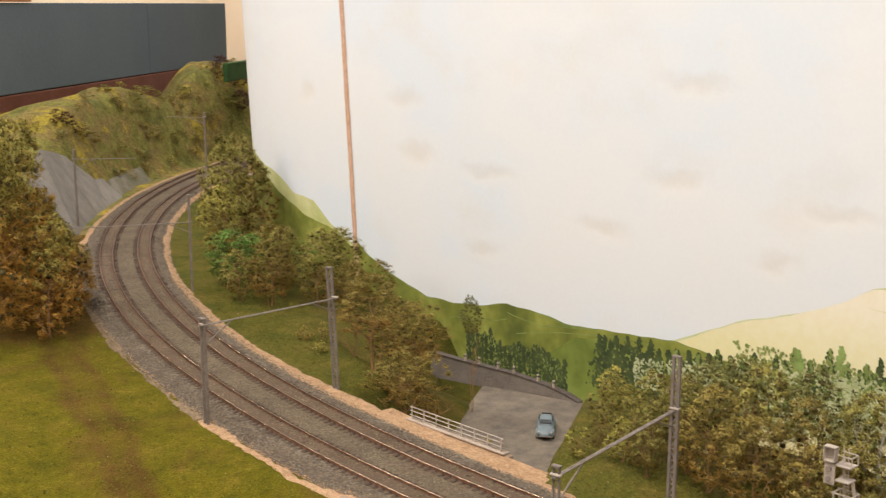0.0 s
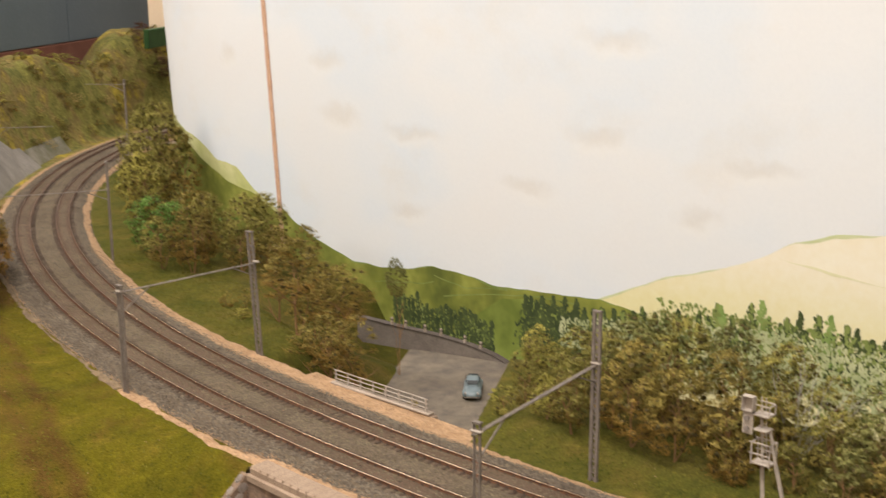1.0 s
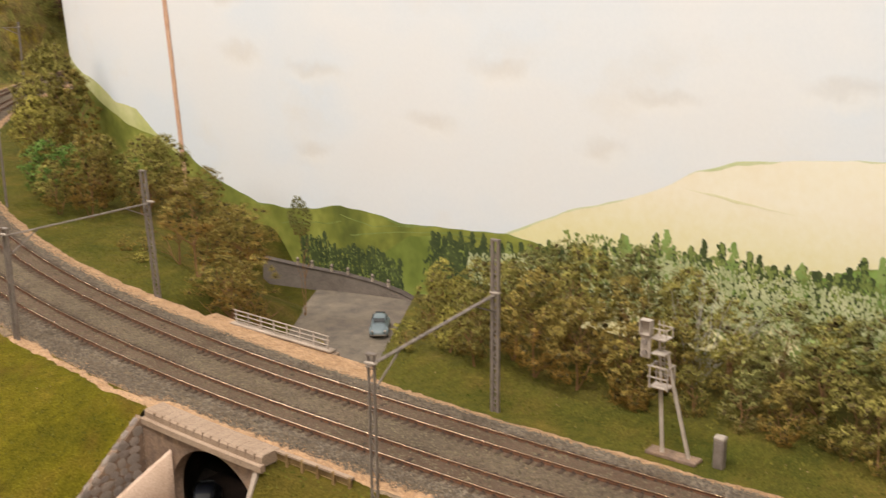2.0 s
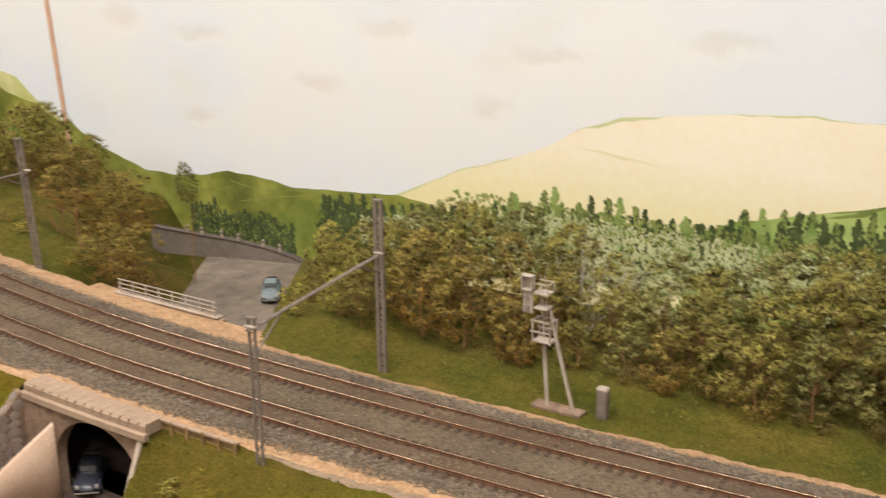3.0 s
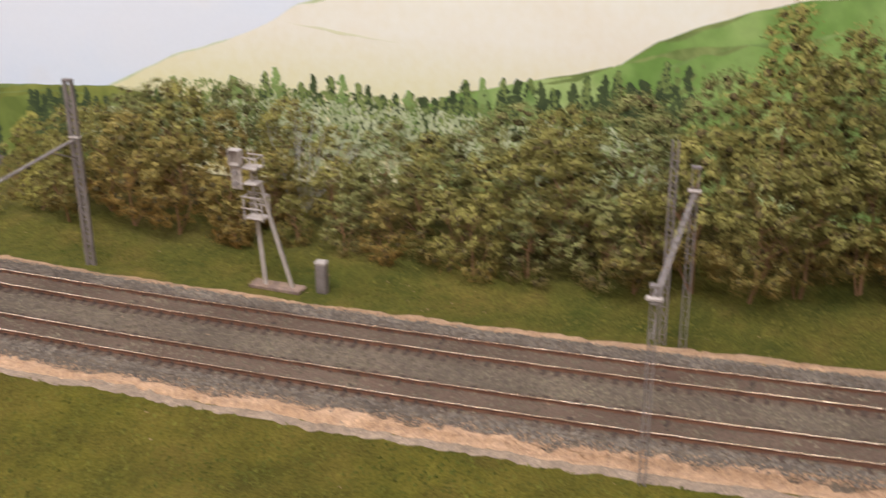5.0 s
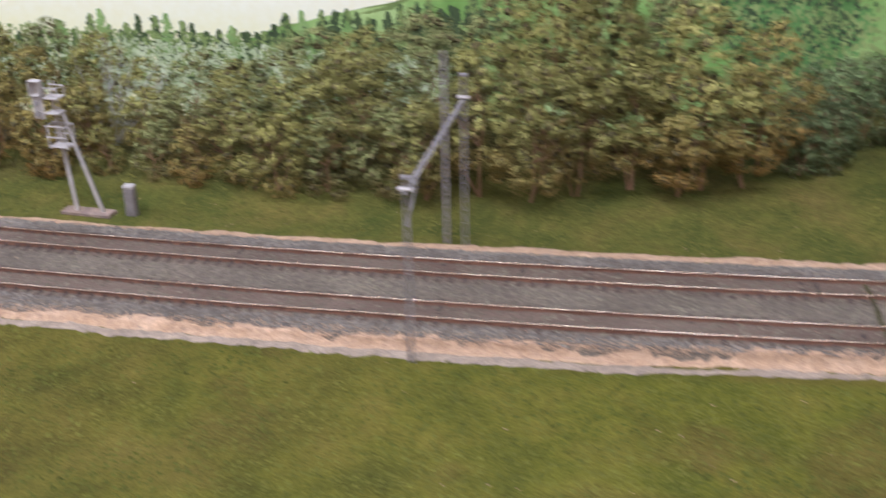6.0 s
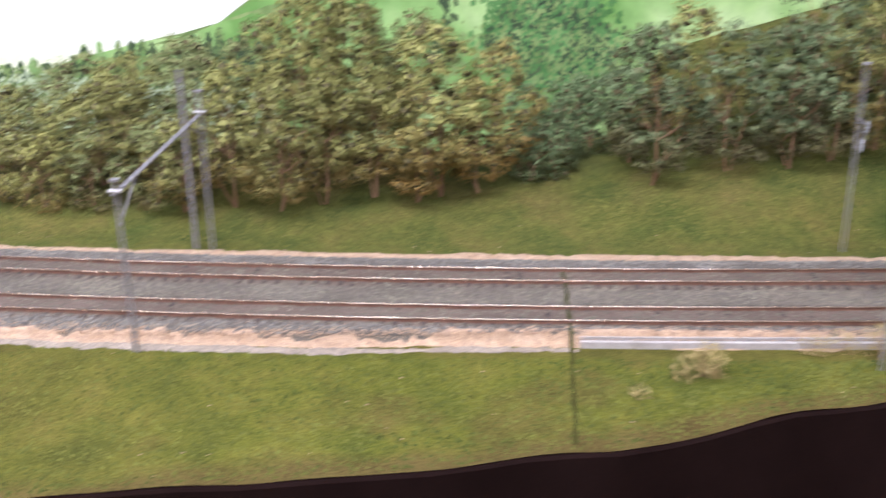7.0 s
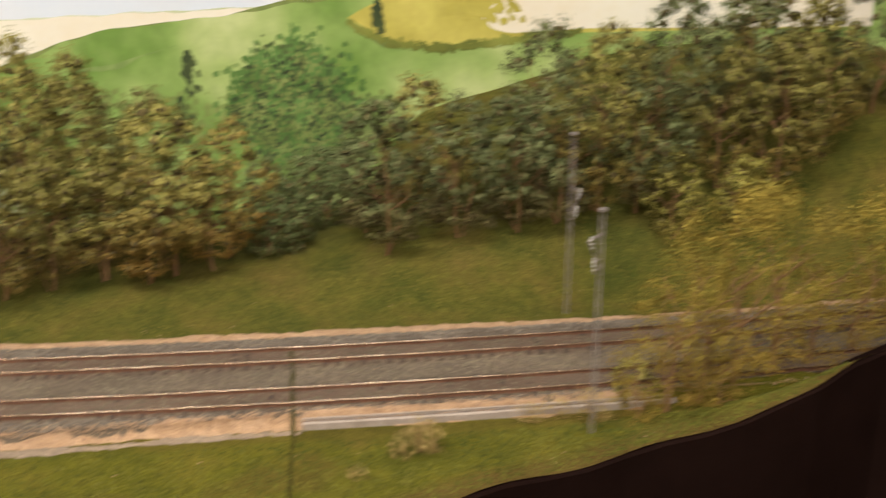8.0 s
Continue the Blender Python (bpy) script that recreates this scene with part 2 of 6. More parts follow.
LEAF_OLIVE = foliage("olive_foam_foliage", (0.196, 0.172, 0.045), (0.283, 0.250, 0.069), (0.381, 0.335, 0.101), (0.299, 0.185, 0.051))
LEAF_GREY = foliage("grey_green_foam_foliage", (0.154, 0.155, 0.053), (0.221, 0.218, 0.076), (0.309, 0.300, 0.109), (0.258, 0.180, 0.062))
LEAF_SLATE = foliage("slate_green_foam_foliage", (0.11, 0.128, 0.055), (0.165, 0.188, 0.08), (0.24, 0.265, 0.115), (0.19, 0.14, 0.055))
LEAF_MISTY = foliage("misty_green_foam_foliage", (0.12, 0.148, 0.06), (0.175, 0.21, 0.085), (0.245, 0.285, 0.12), (0.15, 0.155, 0.055))
LEAF_BROWN = foliage("brownish_foam_foliage", (0.196, 0.150, 0.041), (0.283, 0.217, 0.061), (0.371, 0.290, 0.087), (0.350, 0.195, 0.050), 1.15)
LEAF_GREEN = foliage("bright_green_foam_foliage", (0.1, 0.19, 0.04), (0.155, 0.27, 0.062), (0.23, 0.37, 0.1), (0.13, 0.2, 0.05))
LEAF_RUST = foliage("olive_and_rust_foam_foliage", (0.165, 0.140, 0.035), (0.247, 0.210, 0.053), (0.350, 0.285, 0.078), (0.443, 0.210, 0.047), 1.4)
LEAF_PURPLE = foliage("dark_red_foam_foliage", (0.05, 0.025, 0.025), (0.09, 0.042, 0.036), (0.14, 0.07, 0.058), (0.09, 0.05, 0.03))
LEAF_AUTUMN = foliage("olive_brown_foam_foliage", (0.185, 0.135, 0.026), (0.285, 0.21, 0.041), (0.39, 0.29, 0.062), (0.32, 0.195, 0.046))
LEAF_STRAW = foliage("straw_foam_foliage", (0.27, 0.19, 0.07), (0.39, 0.28, 0.11), (0.52, 0.38, 0.165), (0.38, 0.25, 0.1))
LEAF_YELLOW = foliage("yellow_green_foam_foliage", (0.27, 0.24, 0.055), (0.39, 0.345, 0.082), (0.51, 0.445, 0.125), (0.32, 0.25, 0.065))


CLOUD_PLACES = [(0.927, 0.149, 0.05, 0.013), (0.759, 0.106, 0.04, 0.014), (0.936, 0.058, 0.034, 0.012), (0.498, 0.152, 0.045, 0.012), (0.67, 0.167, 0.04, 0.015), (1.072, 0.225, 0.035, 0.018), (0.647, 0.263, 0.05, 0.014), (1.27, 0.222, 0.022, 0.02), (0.33, 0.172, 0.04, 0.011), (0.56, 0.1, 0.03, 0.014), (1.05, 0.16, 0.04, 0.017)]


def sky_paint():
    """White sky board with soft hand-painted blue and grey-beige cloud patches."""
    m, nt, ln, bsdf = nodes_of("painted_sky")
    co = nt.new("ShaderNodeTexCoord").outputs["Object"]
    squash = nt.new("ShaderNodeMapping")
    squash.inputs["Scale"].default_value = (1, 1, 1.3)
    ln.new(co, squash.inputs["Vector"])
    n1, n2, n3 = noise_tex(nt, ln, squash.outputs[0], 3.4, 3), noise_tex(nt, ln, squash.outputs[0], 7.0, 4), noise_tex(nt, ln, co, 260, 3)
    r1 = ramp(nt, [(0.36, (0.797, 0.795, 0.81)), (0.5, (0.785, 0.8, 0.83)), (0.63, (0.735, 0.783, 0.85))])
    ln.new(n1.outputs["Fac"], r1.inputs[0])
    r2 = ramp(nt, [(0.56, (0, 0, 0)), (0.76, (0.4, 0.4, 0.4))])
    ln.new(n2.outputs["Fac"], r2.inputs[0])
    c = mixed(nt, ln, "MIX", r2.outputs[0], r1.outputs[0], (0.74, 0.69, 0.63))
    # soft hand-painted clouds: grey-beige smears with a whiter underside
    warp = nt.new("ShaderNodeVectorMath")
    warp.operation = "MULTIPLY_ADD"
    n4 = noise_tex(nt, ln, co, 24, 3)
    ln.new(n4.outputs["Color"], warp.inputs[0])
    warp.inputs[1].default_value = (0.0, 0.05, 0.034)
    ln.new(co, warp.inputs[2])
    for cy, cz, w, h in CLOUD_PLACES:
        for dz, k, amount, colour in ((-0.009, 1.1, 0.5, (0.83, 0.82, 0.81)), (0.0, 1.0, 0.38, (0.64, 0.6, 0.56))):
            sub, mul, far = nt.new("ShaderNodeVectorMath"), nt.new("ShaderNodeVectorMath"), nt.new("ShaderNodeVectorMath")
            sub.operation, mul.operation, far.operation = "SUBTRACT", "MULTIPLY", "LENGTH"
            ln.new(warp.outputs[0], sub.inputs[0])
            sub.inputs[1].default_value = (0, cy + 0.025, cz + 0.017 + dz)
            ln.new(sub.outputs[0], mul.inputs[0])
            mul.inputs[1].default_value = (0, 0.8 / (w * k), 1 / (h * k))
            ln.new(mul.outputs[0], far.inputs[0])
            fade = nt.new("ShaderNodeMapRange")
            fade.interpolation_type = "SMOOTHSTEP"
            fade.inputs["From Min"].default_value, fade.inputs["From Max"].default_value = 1.0, 0.1
            fade.inputs["To Max"].default_value = amount
            ln.new(far.outputs["Value"], fade.inputs["Value"])
            c = mixed(nt, ln, "MIX", fade.outputs[0], c, colour)
    r3 = ramp(nt, [(0.3, (0.46, 0.46, 0.46)), (0.7, (0.53, 0.53, 0.53))])
    ln.new(n3.outputs["Fac"], r3.inputs[0])
    c = mixed(nt, ln, "OVERLAY", 0.6, c, r3.outputs[0])
    ln.new(c, bsdf.inputs["Base Color"])
    bsdf.inputs["Roughness"].default_value = 0.75
    return m


SKY = sky_paint()


def hill_paint(name, stops, big=9.0, lo=(0, 0, 0), mix_z=None):
    """Brushed hillside paint: streaky noise over the board."""
    m, nt, ln, bsdf = nodes_of(name)
    co = nt.new("ShaderNodeTexCoord").outputs["Object"]
    n1, n2 = noise_tex(nt, ln, co, big, 3), noise_tex(nt, ln, co, 120, 4)
    r = ramp(nt, stops)
    ln.new(n1.outputs["Fac"], r.inputs[0])
    c = r.outputs[0]
    if mix_z:
        z0, z1, colour = mix_z
        sep = nt.new("ShaderNodeSeparateXYZ")
        ln.new(co, sep.inputs[0])
        mr = nt.new("ShaderNodeMapRange")
        mr.inputs["From Min"].default_value, mr.inputs["From Max"].default_value = z0, z1
        ln.new(sep.outputs["Z"], mr.inputs["Value"])
        c = mixed(nt, ln, "MIX", mr.outputs[0], c, colour)
    r3 = ramp(nt, [(0.3, (0.42, 0.42, 0.42)), (0.7, (0.57, 0.57, 0.57))])
    ln.new(n2.outputs["Fac"], r3.inputs[0])
    c = mixed(nt, ln, "OVERLAY", 0.6, c, r3.outputs[0])
    ln.new(c, bsdf.inputs["Base Color"])
    bsdf.inputs["Roughness"].default_value = 0.8
    return m


HILL_PALE = hill_paint("pale_yellow_hill_paint", [(0.35, (0.87, 0.77, 0.6)), (0.65, (0.89, 0.83, 0.68))], 6, mix_z=(0.07, 0.005, (0.8, 0.73, 0.42)))
HILL_GREEN = hill_paint("green_hill_paint", [(0.36, (0.17, 0.29, 0.05)), (0.47, (0.28, 0.4, 0.1)), (0.55, (0.4, 0.5, 0.16)), (0.66, (0.58, 0.63, 0.28))], 8)
HILL_OLIVE = hill_paint("olive_hill_paint", [(0.33, (0.105, 0.125, 0.018)), (0.5, (0.2, 0.22, 0.034)), (0.62, (0.3, 0.315, 0.06)), (0.75, (0.4, 0.4, 0.11))], 16)
HILL_MEADOW = hill_paint("meadow_green_hill_paint", [(0.36, (0.14, 0.18, 0.026)), (0.5, (0.21, 0.26, 0.045)), (0.66, (0.29, 0.34, 0.08))], 14)
HILL_SOFT = hill_paint("faint_hill_fold_paint", [(0.35, (0.76, 0.72, 0.46)), (0.65, (0.84, 0.78, 0.57))], 20)
HILL_LIME = hill_paint("lime_hill_paint", [(0.35, (0.5, 0.52, 0.2)), (0.65, (0.66, 0.64, 0.34))], 12)
HILL_YELLOW = hill_paint("yellow_field_paint", [(0.35, (0.45, 0.38, 0.06)), (0.65, (0.62, 0.54, 0.12))], 12)
PAINT_DARK = hill_paint("dark_green_tree_paint", [(0.35, (0.032, 0.05, 0.014)), (0.65, (0.075, 0.1, 0.028))], 60)
PAINT_MID = hill_paint("mid_green_tree_paint", [(0.35, (0.15, 0.2, 0.045)), (0.65, (0.27, 0.32, 0.09))], 40)
PAINT_PALE = hill_paint("pale_green_dab_paint", [(0.35, (0.37, 0.41, 0.2)), (0.65, (0.56, 0.57, 0.33))], 40)
HILL_EDGE = hill_paint("soft_hill_edge_paint", [(0.35, (0.56, 0.6, 0.32)), (0.65, (0.74, 0.73, 0.5))], 20)
PAINT_LEAF = hill_paint("leaf_green_tree_paint", [(0.35, (0.07, 0.15, 0.025)), (0.65, (0.14, 0.26, 0.06))], 40)
PAINT_LIME = hill_paint("lime_green_fir_paint", [(0.35, (0.17, 0.27, 0.06)), (0.65, (0.28, 0.37, 0.11))], 40)


# ---- shared building helpers ----
def finish(name, bm, material, parent=None, label="", smooth=False):
    me = bpy.data.meshes.new(name)
    bm.normal_update()
    bm.to_mesh(me)
    bm.free()
    for m in material if isinstance(material, (list, tuple)) else [material]:
        me.materials.append(m)
    if smooth:
        me.polygons.foreach_set("use_smooth", [True] * len(me.polygons))
    ob = new(name, me)
    if parent:
        ob.parent = parent
    if label:
        tagged(ob, label)
    return ob


def part(name, bm, material, parent, label="", smooth=False):
    return finish(name, bm, material, parent, label, smooth)


def mesh_part(name, verts, faces, material, parent=None, label="", smooth=False):
    me = bpy.data.meshes.new(name)
    me.from_pydata([tuple(v) for v in verts], [], faces)
    me.materials.append(material)
    if smooth:
        me.polygons.foreach_set("use_smooth", [True] * len(me.polygons))
    ob = new(name, me)
    if parent:
        ob.parent = parent
    if label:
        tagged(ob, label)
    return ob


def base(name, x, y, z, turn, label, category, group=""):
    """The Empty at a thing's base."""
    ob = new(name)
    ob.empty_display_size = 0.01
    ob.matrix_basis = pose(x, y, z, 0, 0, turn)
    return tagged(ob, label, category, group)


def box(bm, cx, cy, cz, sx, sy, sz, m=None, bevel=0.0):
    """A box of full sizes sx, sy, sz round a centre, in the frame m."""
    mat = (m or Matrix()) @ Matrix.Translation((cx, cy, cz)) @ Matrix.Diagonal((sx, sy, sz, 1))
    made = bmesh.ops.create_cube(bm, size=1, matrix=mat)
    if bevel:
        edges = list({e for v in made["verts"] for e in v.link_edges})
        bmesh.ops.bevel(bm, geom=edges, offset=bevel, segments=2, affect="EDGES", profile=0.5)


def bar(bm, a, b, w, d=None):
    """A square bar from a to b."""
    a, b = Vector(a), Vector(b)
    m = Matrix.Translation((a + b) / 2) @ (b - a).to_track_quat("Z", "X").to_matrix().to_4x4() @ Matrix.Diagonal((w, d or w, (b - a).length, 1))
    bmesh.ops.create_cube(bm, size=1, matrix=m)


def rod(bm, a, b, r0, r1=None, n=8):
    a, b = Vector(a), Vector(b)
    m = Matrix.Translation((a + b) / 2) @ (b - a).to_track_quat("Z", "X").to_matrix().to_4x4()
    bmesh.ops.create_cone(bm, cap_ends=True, segments=n, radius1=r0, radius2=r0 if r1 is None else r1, depth=(b - a).length, matrix=m)


# ---- plan: two arcs that share the line y = 0.505; u is x on that line, v the way along the track ----
def place(u, v):
    if v >= 0:
        a, c = v / 1.85, 2.39
    else:
        a, c = v / 5.05, 5.59
    return c - (c - u) * math.cos(a), 0.505 + (c - u) * math.sin(a)


def plan(x, y):
    """u and v of a place."""
    c, r = (2.39, 1.85) if y >= 0.505 else (5.59, 5.05)
    return c - math.hypot(c - x, y - 0.505), math.atan2(y - 0.505, c - x) * r


def along(v):
    """Unit direction of the track at v."""
    a = v / (1.85 if v >= 0 else 5.05)
    return math.sin(a), math.cos(a)


def lerp_table(table, v):
    if v <= table[0][0]:
        return table[0][1]
    for (a, p), (b, q) in zip(table, table[1:]):
        if v <= b:
            return p + (q - p) * (v - a) / (b - a)
    return table[-1][1]


def smoothstep(a, b, x):
    t = min(1.0, max(0.0, (x - a) / (b - a)))
    return t * t * (3 - 2 * t)


ROAD_Z = -0.072
ROAD_LINE = [(0.15, 0.539), (0.47, 0.539), (0.627, 0.63), (0.79, 0.724), (0.90, 0.79), (0.97, 0.83)]


WALL_FOOT = [(0.742, 0.919), (0.783, 0.91), (0.82, 0.9), (0.875, 0.882), (0.915, 0.872), (1.0, 0.86)]


def road_offset(x, y):
    """Distance to the road's middle line, positive on its left (towards +y)."""
    best = (9, 1)
    for (ax, ay), (bx, by) in zip(ROAD_LINE, ROAD_LINE[1:]):
        dx, dy = bx - ax, by - ay
        k = min(1, max(0, ((x - ax) * dx + (y - ay) * dy) / (dx * dx + dy * dy)))
        d = math.hypot(x - ax - k * dx, y - ay - k * dy)
        side = 1 if dx * (y - ay) - dy * (x - ax) > 0 else -1
        if d < best[0]:
            best = (d, side)
    return best[0] * best[1]


def rough(x, y, s, amount):
    return amount * noise.noise((x * s, y * s, 3.3))


EDGE = [(-1.3, 0.44), (-1.05, 0.45), (-0.965, 0.468), (-0.93, 0.456), (-0.889, 0.4498), (-0.855, 0.4475), (-0.82, 0.4445), (-0.755, 0.4275), (-0.685, 0.402), (-0.615, 0.386), (-0.505, 0.367), (-0.397, 0.349), (-0.2, 0.30), (0, 0.23), (0.1, 0.19), (0.25, 0.16), (0.6, 0.12), (1.0, 0.1), (1.5, 0.08), (2.4, 0.0)]
NEAR, FAR_U = 0.4965, 0.600
RISE_FAR = [(-1.2, 0.95), (-0.95, 0.75), (-0.85, 0.5), (-0.75, 0.28), (-0.66, 0.1), (-0.45, 0.16), (-0.2, 0.12), (0.0, 0.05), (0.3, 0.0)]


def far_height(u, v):
    x, y = place(u, v)
    z = lerp_table(RISE_FAR, v) * min(0.13, max(0.0, u - 0.632))
    z -= lerp_table([(-0.2, 0.45), (0.15, 0.45), (0.25, 0.5), (0.45, 0.55), (0.6, 0.3)], v) * max(0.0, u - lerp_table([(0.15, 0.76), (0.25, 0.66), (0.45, 0.67), (0.6, 0.73)], v)) * smoothstep(-0.8, -0.7, v)
    z += rough(x, y, 22, 0.004) * smoothstep(0.61, 0.66, u)
    d = road_offset(x, y)
    cut = ROAD_Z - 0.001 + max(0.0, abs(d) - 0.052) * (1.15 - 0.85 * smoothstep(0.74, 0.88, x) if d > 0 else 2.2)
    z = min(z, cut)
    beyond = x - lerp_table(WALL_FOOT, y)
    if y > 0.742 and beyond > 0:
        z -= (z + 0.115) * smoothstep(0.002, 0.012, beyond) * smoothstep(1.02, 0.95, y)
    return z


BANK = [(-0.4, 0.05), (-0.28, 0.08), (-0.15, 0.35), (-0.07, 1.0), (-0.016, 1.9), (0.092, 1.0), (0.12, 0.6), (0.2, 0.12), (0.3, 0.0)]


def near_height(u, v):
    x, y = place(u, v)
    z = -min(0.073, lerp_table(BANK, v) * max(0.0, 0.471 - u)) + 0.03 * max(0.0, 0.45 - u) * smoothstep(0.1, 0.3, v)
    z += 0.25 * max(0.0, 0.42 - u) * smoothstep(0.62, 0.95, v) * smoothstep(1.5, 1.0, v)
    hill = smoothstep(1.1, 1.42, v) * smoothstep(0.455, 0.36, u) * (1 - 0.35 * smoothstep(0.33, 0.15, u))
    ridge = hill * lerp_table([(1.1, 0.11), (1.3, 0.135), (1.4, 0.148), (1.5, 0.158), (1.7, 0.160), (1.83, 0.156), (1.92, 0.128), (2.02, 0.09), (2.3, 0.085)], v)
    mound = 0.18 * smoothstep(1.8 + 1.2 * (0.36 - u), 2.05 + 1.2 * (0.36 - u), v) * smoothstep(0.45, 0.35, u)
    z += max(ridge, mound) + hill * (rough(x, y, 9, 0.012) + rough(x, y, 28, 0.007))
    z += lerp_table([(-1.1, 0.07), (-1.0, 0.05), (-0.96, 0.036), (-0.92, 0.02), (-0.88, 0.01), (-0.82, 0.0)], v) * smoothstep(0.489, 0.462, u)
    z -= 0.0008 * smoothstep(0.482, 0.489, u)
    z -= 0.0065 * smoothstep(0.4818, 0.4800, u) * smoothstep(-0.092, -0.08, v) * smoothstep(-0.012, -0.018, v) * smoothstep(0.44, 0.468, u)
    z += rough(x, y, 20, 0.004) * smoothstep(0.47, 0.44, u)
    return z


def sheet(name, us, vs, height, material, label, masks=None, keep=None, thick=0.0):
    """A strip of ground over a net of lateral fractions and ways along; masks: attribute -> function of u, v."""
    verts, uv = [], []
    for v in vs:
        for u in us(v):
            x, y = place(u, v)
            verts.append((x, y, height(u, v)))
            uv.append((u, v))
    n = len(us(vs[0]))
    faces = []
    for j in range(len(vs) - 1):
        for i in range(n - 1):
            q = (j * n + i, j * n + i + 1, (j + 1) * n + i + 1, (j + 1) * n + i)
            if keep is None or all(keep(*uv[k]) for k in q):
                faces.append(q)
    ob = mesh_part(name, verts, faces, material, smooth=True)
    for key, fn in (masks or {}).items():
        layer = ob.data.attributes.new(key, "FLOAT", "POINT")
        layer.data.foreach_set("value", [fn(*p) for p in uv])
    return tagged(ob, label, "ground", kind="structure")


def steps(a, b, d):
    n = max(1, round((b - a) / d))
    return [a + (b - a) * i / n for i in range(n + 1)]


V0, V1 = -1.15, 2.3
RUTS = [[(0.1, 0.352), (0.208, 0.377), (0.275, 0.390), (0.39, 0.405), (0.53, 0.417), (0.62, 0.42)], [(0.1, 0.372), (0.195, 0.394), (0.227, 0.401), (0.294, 0.416), (0.41, 0.435), (0.55, 0.447), (0.62, 0.45)]]


def near_dirt(u, v):
    x, y = place(u, v)
    n = noise.noise((x * 18, y * 18, 0)) * 0.012 + noise.noise((x * 70, y * 70, 1)) * 0.006
    d = 0.0
    if 0.1 < v < 0.7:
        for c in RUTS:
            d = max(d, 1.15 + 25 * n - abs(u + n * 0.5 - lerp_table(c, v)) / 0.0065)
        d = max(d, (0.32 + 22 * n) * smoothstep(0.022, 0.012, abs(u + n - (lerp_table(RUTS[0], v) + lerp_table(RUTS[1], v)) / 2)))
    d = max(d, smoothstep(0.5, 0.66, v + n * 6) * smoothstep(1.25, 1.0, v))
    d = max(d, 0.3 * smoothstep(0.474, 0.484, u + n * 0.5))
    d = max(d, 0.4 * smoothstep(0.2, 0.5, noise.noise((x * 14, y * 14, 8)) + 0.5 * noise.noise((x * 60, y * 60, 4))))
    if v < 0.0:
        d = max(d, smoothstep(-0.58, -0.35, v) * (0.26 + 20 * n))
    if v < -0.1:
        d = max(d, 0.7 * smoothstep(0.02, 0.003, u - lerp_table(EDGE, v) + n))
    return min(1.0, max(0.0, d * 1.4)) * 0.9


def near_us(v):
    e = lerp_table(EDGE, v)
    return [e + (0.468 - e) * i / 36 for i in range(36)] + [0.468 + (NEAR - 0.468) * i / 18 for i in range(19)]


def near_keep(u, v):
    """The near bank leaves the road cut in front of the bridge free."""
    return not (-0.016 < v < 0.092)


ground_field = sheet("ground_field", near_us, steps(0.0924, 1.12, 0.0068), near_height, GRASS, "yellow-green turf field with brown wheel ruts beside the tracks", {"dirt": near_dirt})
ground_bank = sheet("ground_bank", near_us, steps(V0, -0.0164, 0.0068), near_height, GRASS_BANK, "green turf bank in front of the tracks", {"dirt": near_dirt})

ground_hill = sheet("ground_hill", near_us, steps(1.12, V1, 0.0068), near_height, HILL_TURF, "steep hillside of mixed yellow, olive and brown turf")


def far_dirt(u, v):
    x, y = place(u, v)
    n = noise.noise((x * 25, y * 25, 5))
    return max(0.0, min(1.0, smoothstep(0.64, 0.7, u) * (0.35 + 0.9 * n))) * smoothstep(-1.2, -0.8, -abs(v)) * (1 - 0.6 * smoothstep(0.1, 0.25, v)) * (1 - 0.75 * smoothstep(-0.45, -0.6, v))


ground_far = sheet("ground_far", lambda v: [FAR_U + (1.03 - FAR_U) * (i / 60) ** 1.15 for i in range(61)], steps(V0, 1.75, 0.0068), far_height, GRASS_FAR, "green and olive turf bank behind the tracks", {"dirt": far_dirt})

# trackbed: ballast over both tracks, sand verges on both sides
TRACKS = (0.5645, 0.5155)
GAUGE = 0.0165


def bed_height(u, v):
    x, y = place(u, v)
    z = 0.005 if 0.497 < u < 0.585 else 0.005 - 0.0048 * (max(0.497 - u, u - 0.585) / 0.014)
    d = min(abs(u - c) for c in TRACKS)
    return z + rough(x, y, 260, 0.0005) + 0.0005 * smoothstep(0.0078, 0.0062, d) - 0.0003 * smoothstep(0.0083, 0.0096, d) * smoothstep(0.0148, 0.0136, d) * smoothstep(-0.4, -0.2, v)


def bed_rust(u, v):
    d = min(abs(u - c) for c in TRACKS)
    x, y = place(u, v)
    by_rail = smoothstep(0.0062, 0.002, abs(d - GAUGE / 2)) * smoothstep(0.35, 0.8, v)
    return max(0.0, min(1.0, 0.75 * smoothstep(0.0175, 0.009, d) * (1 - 0.5 * smoothstep(0.35, 0.8, v)) + by_rail + 0.3 * noise.noise((x * 30, y * 30, 2))))


BED_LO = [(-0.68, 0.4935), (-0.5, 0.489), (-0.2, 0.483), (0.08, 0.483), (0.12, 0.4775)]


def bed_skirt(u, v):
    """The bed's height, with its near edge turned down into the ground."""
    return min(bed_height(u, v), -0.0022 + 1.3 * (u - lerp_table(BED_LO, v)))


trackbed = sheet("trackbed", lambda v: [(lambda lo: lo + (0.6043 - lo) * i / 54)(lerp_table(BED_LO, v)) for i in range(55)], steps(V0, V1, 0.006), bed_skirt, BALLAST, "grey stone ballast bed under two tracks, rust-brown round the rails", {"rust": bed_rust})


